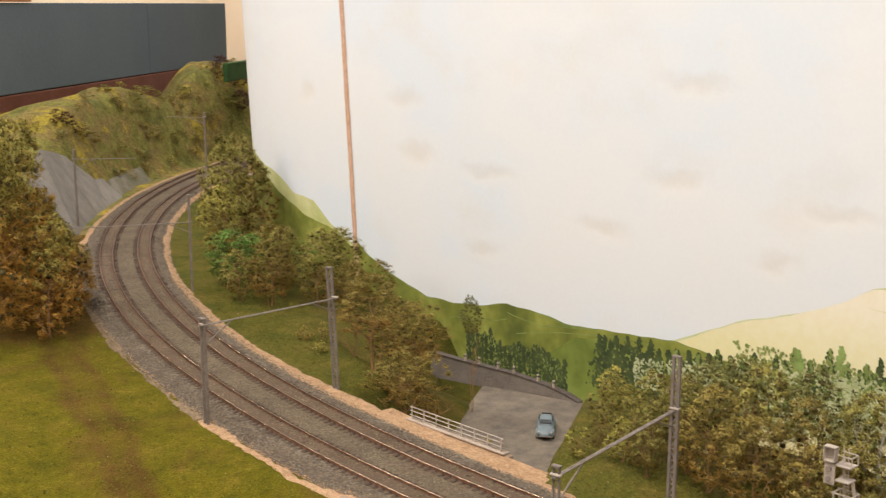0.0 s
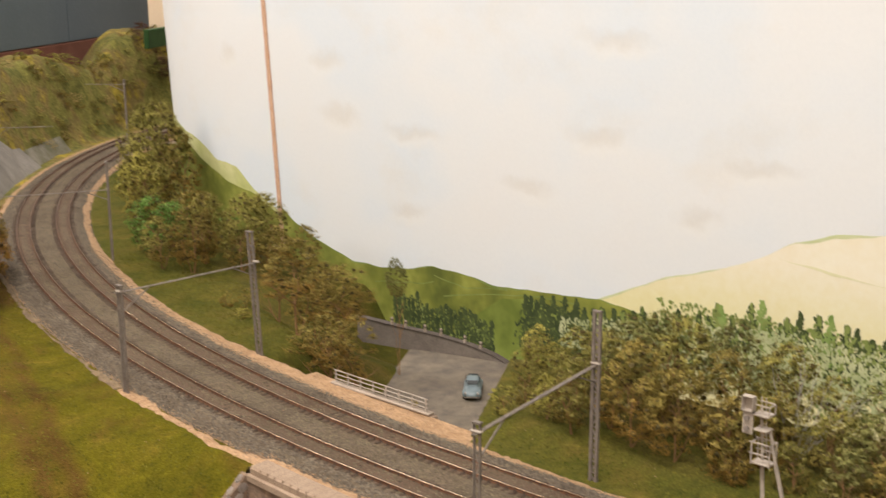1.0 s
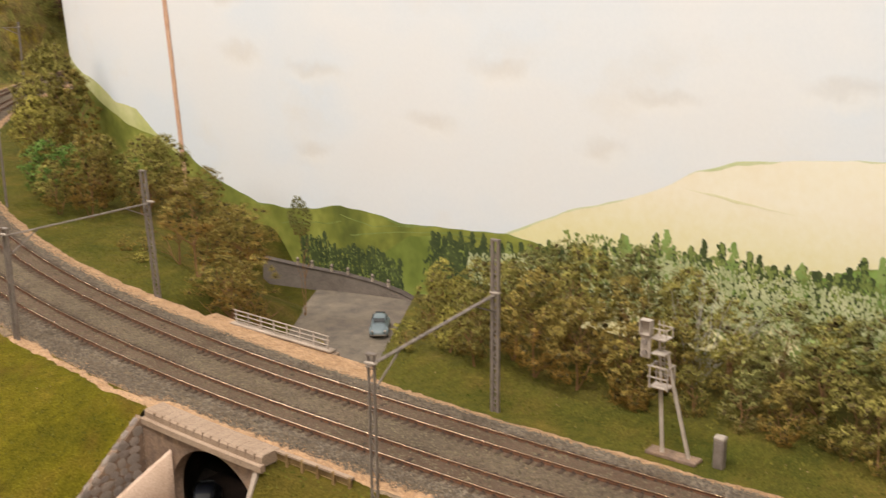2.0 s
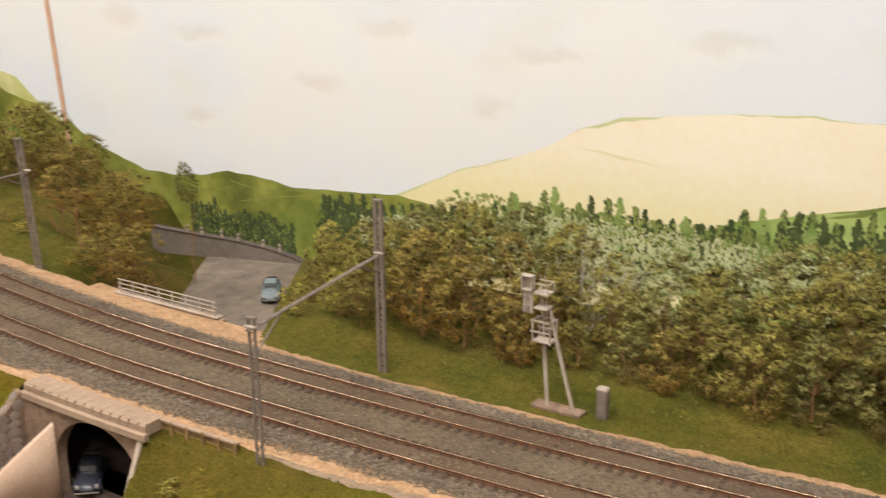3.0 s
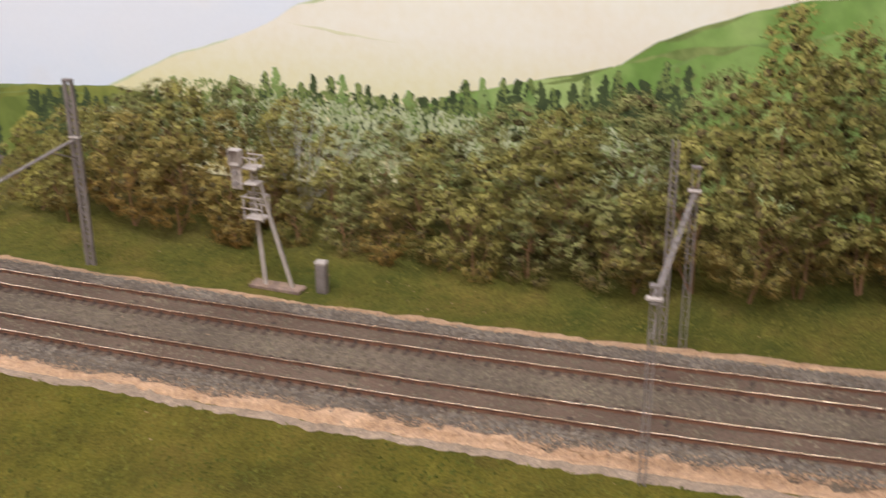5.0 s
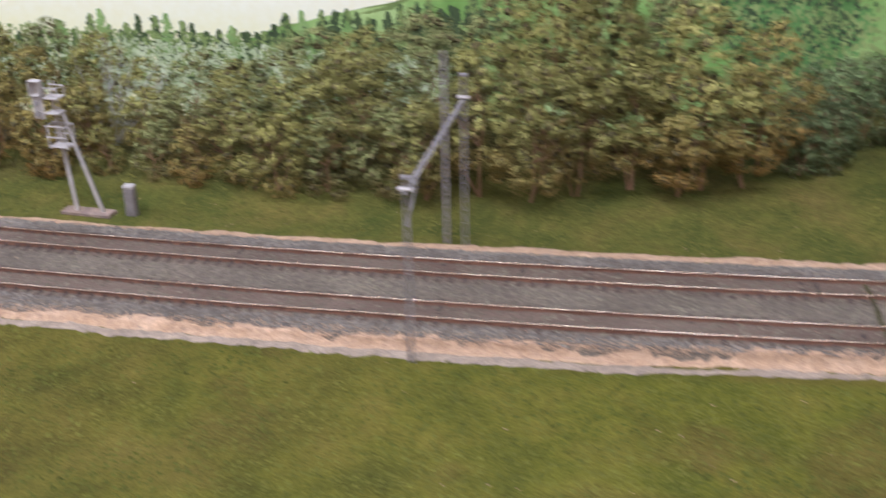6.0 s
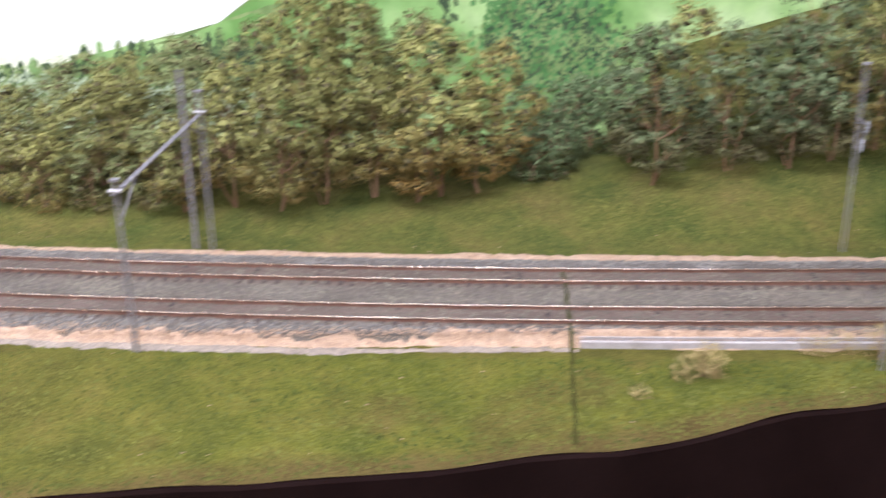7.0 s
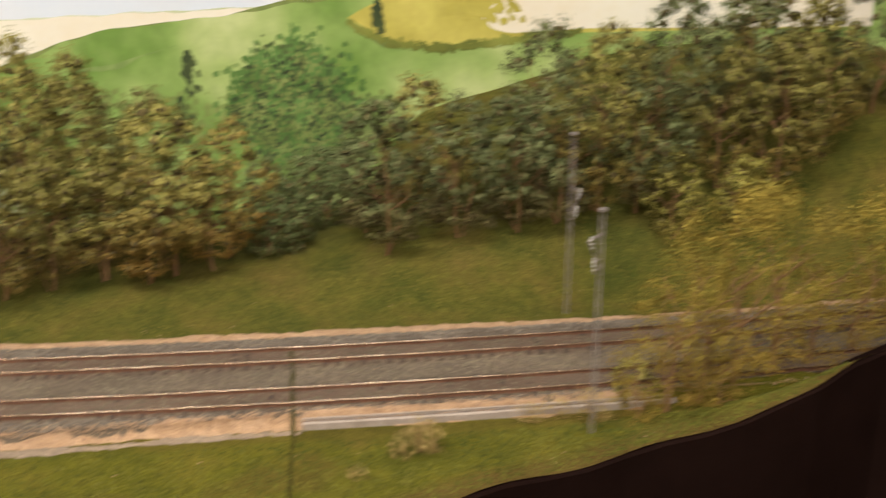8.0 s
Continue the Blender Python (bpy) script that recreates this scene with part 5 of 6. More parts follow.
# splayed buttress beside the arch foot: its top sinks in a hollow curve
splay = base("wing_wall", 0.4688, 0.569, ROAD_Z, math.degrees(math.atan2(0.600 - 0.569, 0.408 - 0.4688)), "pale pink rendered wing wall splayed out from the arch foot", "wing wall")
bm = bmesh.new()
ln = math.hypot(0.408 - 0.4688, 0.600 - 0.569)
prev = None
for k in range(13):
    q = k / 12
    z = 0.004 + 0.05 * (1 - q) ** 1.2
    t = 0.0022 + 0.001 * q
    x, bow = ln * q, -0.006 * math.sin(math.pi * q)
    ring = [bm.verts.new(p) for p in ((x, bow - t, 0), (x, bow - t, z - 0.0008), (x, bow - t * 0.6, z), (x, bow + t * 0.6, z), (x, bow + t, z - 0.0008), (x, bow + t, 0))]
    if prev:
        for j in range(6):
            bm.faces.new((prev[j], prev[(j + 1) % 6], ring[(j + 1) % 6], ring[j]))
    else:
        bm.faces.new(ring[::-1])
    prev = ring
bm.faces.new(prev)
part("core", bm, APRON, splay, smooth=True)
# dark floor sheets laid over the road to paint the tunnel's shade
bm = bmesh.new()
for cx, cy in ((0.486, 0.5305), (0.515, 0.553), (0.56, 0.586), (0.6, 0.612)):
    box(bm, cx, cy, ROAD_Z + 0.0011, 0.05, 0.1, 0.0008)
bmesh.ops.transform(bm, matrix=BR, verts=bm.verts)
part("tunnel_floor", bm, TUNNEL_SHADE, bridge, "earth floor inside the tunnel, coloured darker for its shade")

# road sheet
rv, rf = [], []
run = []
for (ax, ay), (bx, by) in zip(ROAD_LINE, ROAD_LINE[1:]):
    for k in range(12):
        run.append((ax + (bx - ax) * k / 12, ay + (by - ay) * k / 12))
for i, (x, y) in enumerate(run):
    j = min(i, len(run) - 2)
    d = (Vector(run[j + 1]) - Vector(run[j])).normalized()
    for k in range(9):
        q = -0.058 + 0.116 * k / 8
        ry = y + d.x * q
        rv.append((min(x - d.y * q, lerp_table(WALL_FOOT, ry) + 0.003), ry, ROAD_Z + 0.0008))
    if i:
        rf += [(9 * i - 9 + k, 9 * i + k, 9 * i + 1 + k, 9 * i - 8 + k) for k in range(8)]
tagged(mesh_part("road", rv, rf, ROAD), "grey-brown asphalt road passing under the railway", "road", kind="structure")

# fence on the far parapet
fence = base("bridge_railing", 0.6245, 0.628, 0.002, 0, "pale grey post-and-rail fence on the bridge parapet", "fence")
for k in range(8):
    bm = bmesh.new()
    bar(bm, (0, -0.05 + 0.1 * k / 7, 0), (0, -0.05 + 0.1 * k / 7, 0.0108), 0.0009)
    part("post", bm, FENCE_PAINT, fence)
for z in (0.0034, 0.007, 0.0104):
    bm = bmesh.new()
    bar(bm, (0, -0.052, z), (0, 0.052, z), 0.0006, 0.0008)
    part("rail", bm, FENCE_PAINT, fence)

# timber boards beside the near parapet
timber = base("timber_edging", 0.481, 0.47, 0.0, 0, "low weathered timber edging of boards and posts", "fence")
for k in range(6):
    x, y = place(0.4803, -0.019 - 0.0125 * k)
    bm = bmesh.new()
    box(bm, x - 0.481, y - 0.47, -0.003, 0.0018, 0.0022, 0.0105, bevel=0.0003)
    part("post", bm, WOOD_FENCE, timber)
    if k < 5:
        x, y = place(0.4815, -0.025 - 0.0125 * k)
        for j in range(2):
            bm = bmesh.new()
            box(bm, x - 0.481, y - 0.47, -0.0052 + 0.0042 * j, 0.0013, 0.0122, 0.0039, bevel=0.0003)
            part("board", bm, WOOD_FENCE, timber)

for j, z in enumerate((0.0016, -0.0078)):
    bm = bmesh.new()
    ribbon(bm, 0.4812, -0.083, -0.017, [(-0.0016, z - 0.0007), (-0.0016, z + 0.0006), (0.0014, z + 0.0006), (0.0014, z - 0.0007)], 0.006)
    bmesh.ops.transform(bm, matrix=Matrix.Translation((-0.481, -0.47, 0)), verts=bm.verts)
    part("cap_strip", bm, PARAPET, timber, "pale strip along the boards")

# retaining wall behind the road
WALL = [(0.872, 0.915, 0.028), (0.882, 0.875, 0.0245), (0.888, 0.851, 0.0228), (0.9, 0.82, 0.019), (0.91, 0.783, 0.0135), (0.917, 0.757, 0.0065), (0.919, 0.742, 0.001)]
rw = base("retaining_wall", 0.9, 0.83, ROAD_Z, 0, "curved grey-brown retaining wall with a thin coping, sloping down to the road", "retaining wall")


def wall_at(k):
    k = min(max(k, 0), len(WALL) - 1.0001)
    i = int(k)
    return Vector(WALL[i]).lerp(Vector(WALL[i + 1]), k - i)


bm = bmesh.new()
bm2 = bmesh.new()
pr, pc = None, None
for i in range(61):
    k = (len(WALL) - 1) * i / 60
    p = wall_at(k)
    x, y, h = p.x - 0.9, p.y - 0.83, p.z
    ring = [bm.verts.new(q) for q in ((x - 0.001, y, 0), (x, y, h), (x + 0.007, y, h), (x + 0.007, y, 0))]
    cop = [bm2.verts.new(q) for q in ((x - 0.0012, y, h), (x - 0.0012, y, h + 0.0008), (x + 0.0072, y, h + 0.0008), (x + 0.0072, y, h))]
    if pr:
        for a in range(4):
            bm.faces.new((pr[a], pr[(a + 1) % 4], ring[(a + 1) % 4], ring[a]))
            bm2.faces.new((pc[a], pc[(a + 1) % 4], cop[(a + 1) % 4], cop[a]))
    pr, pc = ring, cop
part("wall", bm, WALL_BROWN, rw, "brown-grey masonry face")
part("coping", bm2, STEEL_DARK, rw, "thin dark coping")
for k in (1.05, 1.75, 2.5, 3.05, 3.8, 4.4):
    p = wall_at(k)
    bm = bmesh.new()
    box(bm, p.x - 0.898, p.y - 0.83, p.z + 0.0045, 0.0024, 0.0024, 0.008, bevel=0.0003)
    post = part("guard_post", bm, CONCRETE, rw, "small white guard post")
    bm = bmesh.new()
    box(bm, p.x - 0.898, p.y - 0.83, p.z + 0.006, 0.0027, 0.0027, 0.0014)
    part("dark_band", bm, STEEL_DARK, post)

# concrete trough past the joint; a black strip paints the shade in its slot
trough = base("cable_trough", *place(0.4945, -0.78), 0.0, 0, "pale concrete cable trough along the track with a dark slot", "cable trough")
TO = Matrix.Translation(trough.matrix_basis.translation).inverted()
for name, prof, mat in (("channel", [(-0.0045, -0.002), (-0.0045, 0.003), (-0.0024, 0.0032), (-0.0024, 0.0014), (0.0006, 0.0014), (0.0006, 0.0034), (0.0052, 0.0034), (0.0052, -0.002)], CONCRETE), ("cable", [(-0.0022, 0.0015), (-0.0022, 0.002), (0.0004, 0.002), (0.0004, 0.0015)], FASCIA)):
    bm = bmesh.new()
    ribbon(bm, 0.4955, -0.87, -0.676, [(a, z - 0.0002) for a, z in prof], 0.01)
    bmesh.ops.transform(bm, matrix=TO, verts=bm.verts)
    part(name, bm, mat, trough)


# ---- cars ----
def paint(name, c):
    return surface(name, [(0.3, tuple(v * 0.9 for v in c)), (0.7, c)], 60, 900, 0.15, 0.35, bump=0, spec=0.5)


CAR_BLUE, CAR_SLATE = paint("pale_blue_car_paint", (0.17, 0.215, 0.235)), paint("slate_blue_car_paint", (0.034, 0.038, 0.054))
GLASS = surface("dark_car_glass", [(0.3, (0.02, 0.022, 0.025)), (0.7, (0.035, 0.038, 0.04))], 60, 900, 0.1, 0.45, bump=0, spec=0.25)
TYRE = surface("black_tyre", [(0.3, (0.02, 0.018, 0.017)), (0.7, (0.035, 0.032, 0.03))], 60, 900, 0.2, 0.8, bump=0)


def loft(bm, rings):
    made = [[bm.verts.new(p) for p in ring] for ring in rings]
    n = len(made[0])
    for a, b in zip(made, made[1:]):
        for k in range(n):
            bm.faces.new((a[k], a[(k + 1) % n], b[(k + 1) % n], b[k]))
    bm.faces.new(made[0][::-1])
    bm.faces.new(made[-1])


def oval(x, w, z0, z1, n=14, p=2.6):
    out = []
    for k in range(n):
        a = math.tau * k / n
        c, s = math.cos(a), math.sin(a)
        out.append((x, w * math.copysign(abs(c) ** (2 / p), c), (z0 + z1) / 2 + (z1 - z0) / 2 * math.copysign(abs(s) ** (2 / p), s)))
    return out


def beetle(x, y, z, turn, mat, label):
    car = base("car", x, y, z, turn, label, "car", "model cars")
    bm = bmesh.new()
    loft(bm, [oval(a, w, z0, z1) for a, w, z0, z1 in ((-0.0232, 0.004, 0.004, 0.007), (-0.0215, 0.0066, 0.003, 0.0095), (-0.016, 0.0082, 0.0025, 0.0118), (-0.006, 0.0088, 0.0025, 0.0122), (0.006, 0.0088, 0.0025, 0.0112), (0.014, 0.008, 0.0025, 0.0108), (0.02, 0.0062, 0.003, 0.0092), (0.0228, 0.0035, 0.004, 0.0068))])
    part("body", bm, mat, car, smooth=True)
    bm = bmesh.new()
    loft(bm, [oval(a, w, 0.009, z1) for a, w, z1 in ((-0.0175, 0.003, 0.0118), (-0.013, 0.0062, 0.0145), (-0.007, 0.0068, 0.0168), (0.0, 0.0069, 0.0174), (0.0045, 0.0066, 0.0164), (0.009, 0.0058, 0.0115))])
    part("cabin", bm, mat, car, smooth=True)
    for name, q in (("windscreen", (0.0075, 0, 0.0142, 0.0012, 0.0105, 0.004, -38)), ("rear_window", (-0.0118, 0, 0.0152, 0.0012, 0.0088, 0.0034, 42))):
        bm = bmesh.new()
        box(bm, 0, 0, 0, q[3], q[4], q[5], pose(q[0], q[1], q[2], 0, q[6], 0), 0.0004)
        part(name, bm, GLASS, car, "dark glass")
    for s in (-1, 1):
        for a, ln in ((0.002, 0.0052), (-0.0055, 0.0062)):
            bm = bmesh.new()
            box(bm, a, s * 0.0065, 0.0145, ln, 0.0008, 0.0032, bevel=0.0003)
            part("side_window", bm, GLASS, car, "dark glass")
        for a in (-0.0142, 0.0142):
            bm = bmesh.new()
            rod(bm, (a, s * 0.0058, 0.0038), (a, s * 0.0086, 0.0038), 0.0038, n=16)
            w = part("wheel", bm, TYRE, car, "black tyre")
            bm = bmesh.new()
            rod(bm, (a, s * 0.0087, 0.0038), (a, s * 0.009, 0.0038), 0.0018, n=12)
            part("hubcap", bm, PALE_STEEL, w, "bright hubcap")
            bm = bmesh.new()
            loft(bm, [oval(a + d, 0.0018 * q, 0.0035, 0.0055 + 0.0038 * q) for d, q in ((-0.0062, 0.4), (-0.003, 0.9), (0, 1.0), (0.003, 0.9), (0.0062, 0.4))])
            for v in bm.verts:
                v.co.y += s * 0.0074
            part("mudguard", bm, mat, car, smooth=True)
        bm = bmesh.new()
        rod(bm, (0.0195, s * 0.006, 0.0076), (0.0212, s * 0.006, 0.0074), 0.0013, 0.001, 10)
        part("headlight", bm, WHITE_INS, car, "round headlight")
    for a in (-0.0238, 0.0236):
        bm = bmesh.new()
        box(bm, a, 0, 0.0048, 0.0009, 0.0155, 0.0012, bevel=0.0003)
        part("bumper", bm, STEEL, car, "steel bumper")
    return car


beetle(0.828, 0.708, ROAD_Z + 0.001, 218, CAR_BLUE, "pale blue rounded saloon model car parked on the road")
beetle(0.492, 0.567, ROAD_Z + 0.0016, 222, CAR_SLATE, "slate-blue rounded model car coming out of the tunnel")


# ---- trees ----
def icosphere():
    bm = bmesh.new()
    bmesh.ops.create_icosphere(bm, subdivisions=1, radius=1.0)
    v, f = np.array([p.co[:] for p in bm.verts]), np.array([[p.index for p in q.verts] for q in bm.faces])
    bm.free()
    return v, f


BALL_V, BALL_F = icosphere()


def unit(a):
    return a / np.maximum(np.linalg.norm(a, axis=-1, keepdims=True), 1e-9)


def crown_mesh(name, seed, pads, pad, each, flake, spire=0.0, core=0.34, loose=1.0, hollow=0.3):
    """A crown in a unit box: rounded foam pads set apart round an uneven egg, so that gaps stay open between them.
    Each pad is a lumpy heart, coloured dark as fibre in shade, under a coat of fine flakes. spire: how far the top
    narrows; loose: how far the flakes stray."""
    g = np.random.default_rng(seed)
    lobes = g.uniform(0, math.tau, 5), g.uniform(0.1, 0.95, 5)
    centres = []
    tries = 0
    while len(centres) < pads and tries < pads * 60:
        tries += 1
        k, t = g.random(), g.uniform(0, math.tau)
        wide = 0.42 * math.sin(math.pi * (0.1 + 0.86 * k) ** (0.85 + 0.25 * spire)) ** 0.75 * (1 - spire * 0.55 * k)
        bulge = sum(0.2 * math.exp(-((math.cos(t - p) - 1) ** 2) * 3 - ((k - q) / 0.18) ** 2) for p, q in zip(*lobes))
        q = wide * (0.8 + bulge) * g.uniform(hollow, 1.0) ** 0.5
        c = np.array((q * math.cos(t), q * math.sin(t), 0.04 + 0.92 * k))
        if all(np.linalg.norm((c - o) * (1, 1, 1.35)) > pad * 0.8 for o in centres):
            centres.append(c)
    v, f, soft, n = [], [], [], 0
    for c in centres:
        out = np.array((c[0], c[1], (c[2] - 0.45) * 0.5))
        out = out / (np.linalg.norm(out) + 1e-6)
        size = pad * g.uniform(0.6, 1.35) * np.array((g.uniform(0.85, 1.35), g.uniform(0.85, 1.35), g.uniform(0.6, 0.95)))
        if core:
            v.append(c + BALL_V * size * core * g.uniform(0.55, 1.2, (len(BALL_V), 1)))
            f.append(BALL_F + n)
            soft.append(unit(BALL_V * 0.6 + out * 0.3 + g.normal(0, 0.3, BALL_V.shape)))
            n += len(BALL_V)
        # ragged tufts of flakes stand out of the heart on all sides
        tufts = unit(g.normal(size=(11, 3)) + out * 0.4) * g.uniform(0.35, 0.95, (11, 1))
        own = g.integers(0, 11, each)
        d = tufts[own] + g.normal(0, 0.2 * loose, (each, 3)) * g.uniform(0.4, 1.3, (each, 1))
        p = c + d * size
        ax = unit(unit(d) * 0.7 + g.normal(0, 0.7, (each, 3)))
        e1 = unit(np.cross(ax, unit(g.normal(size=(each, 3)))))
        e2 = np.cross(ax, e1)
        w = flake * g.uniform(0.45, 1.5, (each, 1))
        tri = np.stack((p + e1 * w, p - e1 * w * 0.5 + e2 * w * 0.9, p - e1 * w * 0.5 - e2 * w * 0.9), 1).reshape(-1, 3)
        v.append(tri)
        f.append(np.arange(each * 3).reshape(-1, 3) + n)
        near = unit(d - tufts[own] * 0.75)
        soft.append(np.repeat(unit(near * 0.4 + unit(d) * 0.5 + out * 0.45 + ax * 0.12 + (0, 0, 0.12)), 3, axis=0))
        n += each * 3
    shaded_fibre = np.concatenate([np.full(len(q), len(q) == len(BALL_F)) for q in f])
    v, f, soft = np.concatenate(v), np.concatenate(f), np.concatenate(soft)
    # turn each face to the side of its soft normal
    face = np.cross(v[f[:, 1]] - v[f[:, 0]], v[f[:, 2]] - v[f[:, 0]])
    back = np.sum(face * soft[f[:, 0]], axis=1) < 0
    f[back] = f[back][:, ::-1]
    lo, hi = np.quantile(v[:, 2], 0.004), np.quantile(v[:, 2], 0.996)
    v[:, 2] = (v[:, 2] - lo) / (hi - lo)
    v[:, :2] *= 0.42 / np.quantile(np.hypot(v[:, 0], v[:, 1]), 0.97)
    me = bpy.data.meshes.new(name)
    me.from_pydata(v.tolist(), [], f.tolist())
    me.polygons.foreach_set("use_smooth", [True] * len(me.polygons))
    me.polygons.foreach_set("material_index", shaded_fibre.astype(np.int32).tolist())
    me.normals_split_custom_set_from_vertices(soft.tolist())
    return me


def trunk_mesh(seed, thick=1.0):
    """A crooked trunk that forks into limbs and twigs, running up into the crown."""
    r = random.Random(seed)
    bm = bmesh.new()

    def limb(p, d, length, rad, depth):
        n = 3 if depth == 0 else 2
        for k in range(n):
            d = (d + Vector((r.uniform(-0.28, 0.28), r.uniform(-0.28, 0.28), r.uniform(-0.05, 0.15)))).normalized()
            q = p + d * length / n
            rod(bm, p, q, rad, rad * 0.8, 6 if depth == 0 else 4 if depth == 1 else 3)
            p, rad = q, rad * 0.8
            if depth < 2 and (k or depth):
                for _ in range(2 if depth else 3):
                    a = r.uniform(0, math.tau)
                    e = (d * 0.6 + Vector((math.cos(a), math.sin(a), r.uniform(0.0, 0.5)))).normalized()
                    limb(p, e, length * r.uniform(0.32, 0.5), rad * 0.62, depth + 1)

    limb(Vector((0, 0, -0.06)), Vector((r.uniform(-0.12, 0.12), r.uniform(-0.12, 0.12), 1)).normalized(), 0.56, 0.017 * thick, 0)
    limb(Vector((0.02, 0.01, -0.04)), Vector((r.uniform(-0.5, 0.5), r.uniform(-0.5, 0.5), 1)).normalized(), 0.42, 0.011 * thick, 1)
    me = bpy.data.meshes.new("trunk")
    bm.to_mesh(me)
    bm.free()
    me.materials.append(BARK)
    return me


KINDS = {}
LEAVES = {"olive": LEAF_OLIVE, "grey": LEAF_GREY, "slate": LEAF_SLATE, "misty": LEAF_MISTY, "brown": LEAF_BROWN, "green": LEAF_GREEN, "yellow": LEAF_YELLOW, "purple": LEAF_PURPLE, "autumn": LEAF_AUTUMN, "rust": LEAF_RUST, "straw": LEAF_STRAW, "spindly": LEAF_BROWN}
# pads, pad radius, flakes a pad, flake size by the height of the tree
CROWNS = {"scrub": (26, 0.12, 80, 0.016), "short": (50, 0.105, 170, 0.0088), "mid": (84, 0.083, 175, 0.0069), "tall": (150, 0.062, 170, 0.0053)}


def crown_of(kind, h, pick, spire):
    """The shared crown mesh of a kind for a tree's height; three shapes of each."""
    size = "scrub" if h < 0.03 else "short" if h < 0.06 else "mid" if h < 0.125 else "tall"
    key = (kind, size, pick % 3, spire)
    if key not in KINDS:
        pads, pad, each, flake = CROWNS[size]
        seed = 100 * sorted(LEAVES).index(kind) + 10 * sorted(CROWNS).index(size) + pick % 3 + (57 if spire else 0)
        if kind == "straw":
            me = crown_mesh("crown", seed, pads, pad, int(each * 1.2), flake * 0.7, 0.0, 0, 2.0, 0.05)
        elif kind == "autumn":
            me = crown_mesh("crown", seed, int(pads * 0.7), pad * 0.85, int(each * 0.75), flake * 0.82, 0.0, 0, 2.4, 0.05)
        elif kind == "spindly":
            me = crown_mesh("crown", seed, int(pads * 0.62), pad * 0.86, int(each * 0.9), flake * 0.9, 0.0, 0.35, 1.6, 0.1)
        else:
            me = crown_mesh("crown", seed, pads, pad, each, flake, 1.0 if spire else 0.15)
        me.materials.append(LEAVES[kind])
        me.materials.append(SHADED_FIBRE)
        KINDS[key] = me
    return KINDS[key]


TRUNKS = [trunk_mesh(s) for s in range(5)]
TREE_LABEL = {"olive": "olive-green foam-foliage model tree with a thin brown trunk", "grey": "grey-green foam-foliage model tree, dense and rounded", "slate": "dark slate-green foam-foliage model tree with a thin brown trunk", "misty": "soft blue-green foam-foliage model tree", "brown": "brownish autumnal foam-foliage model tree with bare lower twigs", "green": "bright green rounded model bush", "yellow": "yellow-green foam-foliage model tree", "purple": "dark red-brown model tree", "spindly": "thin brownish foam-foliage model tree with bare stems", "straw": "pale straw-coloured low model tree", "rust": "tall olive foam-foliage model tree, rusty orange lower down", "autumn": "loose olive-brown foam-foliage model tree with visible twigs"}
tree_rng = random.Random(21)


def ground_at(x, y):
    u, v = plan(x, y)
    if u > FAR_U:
        return far_height(u, v)
    if u < NEAR:
        return near_height(u, v)
    return 0.003


def tree(x, y, h, w=1.0, kind="olive", low=False, group="trees behind the tracks", clear=0.12, spire=False):
    """w: the crown's width against its usual share of the height; low: a shrub whose crown reaches the ground; clear: the share of bare trunk."""
    z = ground_at(x, y)
    root = base("shrub" if low else "tree", x, y, z, tree_rng.uniform(0, 360), TREE_LABEL[kind] if not low else TREE_LABEL[kind].replace(" with a thin brown trunk", "").replace("model tree", "model shrub"), "shrub" if low else "tree", group)
    t = new("trunk", tree_rng.choice(TRUNKS))
    t.parent = root
    t.scale = (h * min(1.0, w), h * min(1.0, w), h)
    c = new("crown", crown_of(kind, h, tree_rng.randrange(3), spire))
    c.parent = root
    lift = -0.06 if low else clear
    c.matrix_basis = Matrix.Translation((0, 0, h * lift)) @ pose(0, 0, 0, tree_rng.uniform(-5, 5), tree_rng.uniform(-5, 5), 0) @ Matrix.Diagonal((h * w, h * w, h * (1.0 - lift) * 0.98, 1))
    return root


r = random.Random(77)
# dense hedge behind signal and relay box: a front row of shrubs, taller ones behind
for v in steps(-0.40, -0.165, 0.0335):
    for u, h in ((0.663, 0.052), (0.693, 0.064), (0.73, 0.072)):
        x, y = place(u + r.uniform(-0.007, 0.007), v + r.uniform(-0.01, 0.01) + (0.016 if u == 0.693 else 0))
        tall = lerp_table([(-0.43, 1.15), (-0.36, 1.08), (-0.32, 0.92), (-0.28, 0.8), (-0.22, 0.7), (-0.165, 0.66)], v)
        tree(x, y, h * tall * r.uniform(0.9, 1.12), r.uniform(1.0, 1.25), r.choice(("grey", "olive", "olive", "brown") if u < 0.67 else ("olive", "grey", "grey", "olive")), u < 0.67, clear=0.06)
# brownish trees with bare feet between the second portal and the signal
for x, y, h, w, k, low in ((0.662, 0.470, 0.06, 0.85, "olive", False), (0.686, 0.452, 0.076, 0.85, "olive", False), (0.672, 0.425, 0.078, 0.8, "brown", False), (0.705, 0.408, 0.086, 0.82, "olive", False), (0.668, 0.388, 0.066, 0.85, "brown", False), (0.695, 0.368, 0.074, 0.8, "brown", False), (0.675, 0.352, 0.056, 0.9, "brown", True), (0.74, 0.44, 0.076, 0.85, "grey", False), (0.75, 0.385, 0.074, 0.85, "grey", False), (0.735, 0.345, 0.07, 0.9, "olive", False), (0.695, 0.332, 0.052, 0.9, "brown", True), (0.672, 0.50, 0.036, 1.0, "yellow", True)):
    tree(x, y, h, w, k, low, clear=0.12)
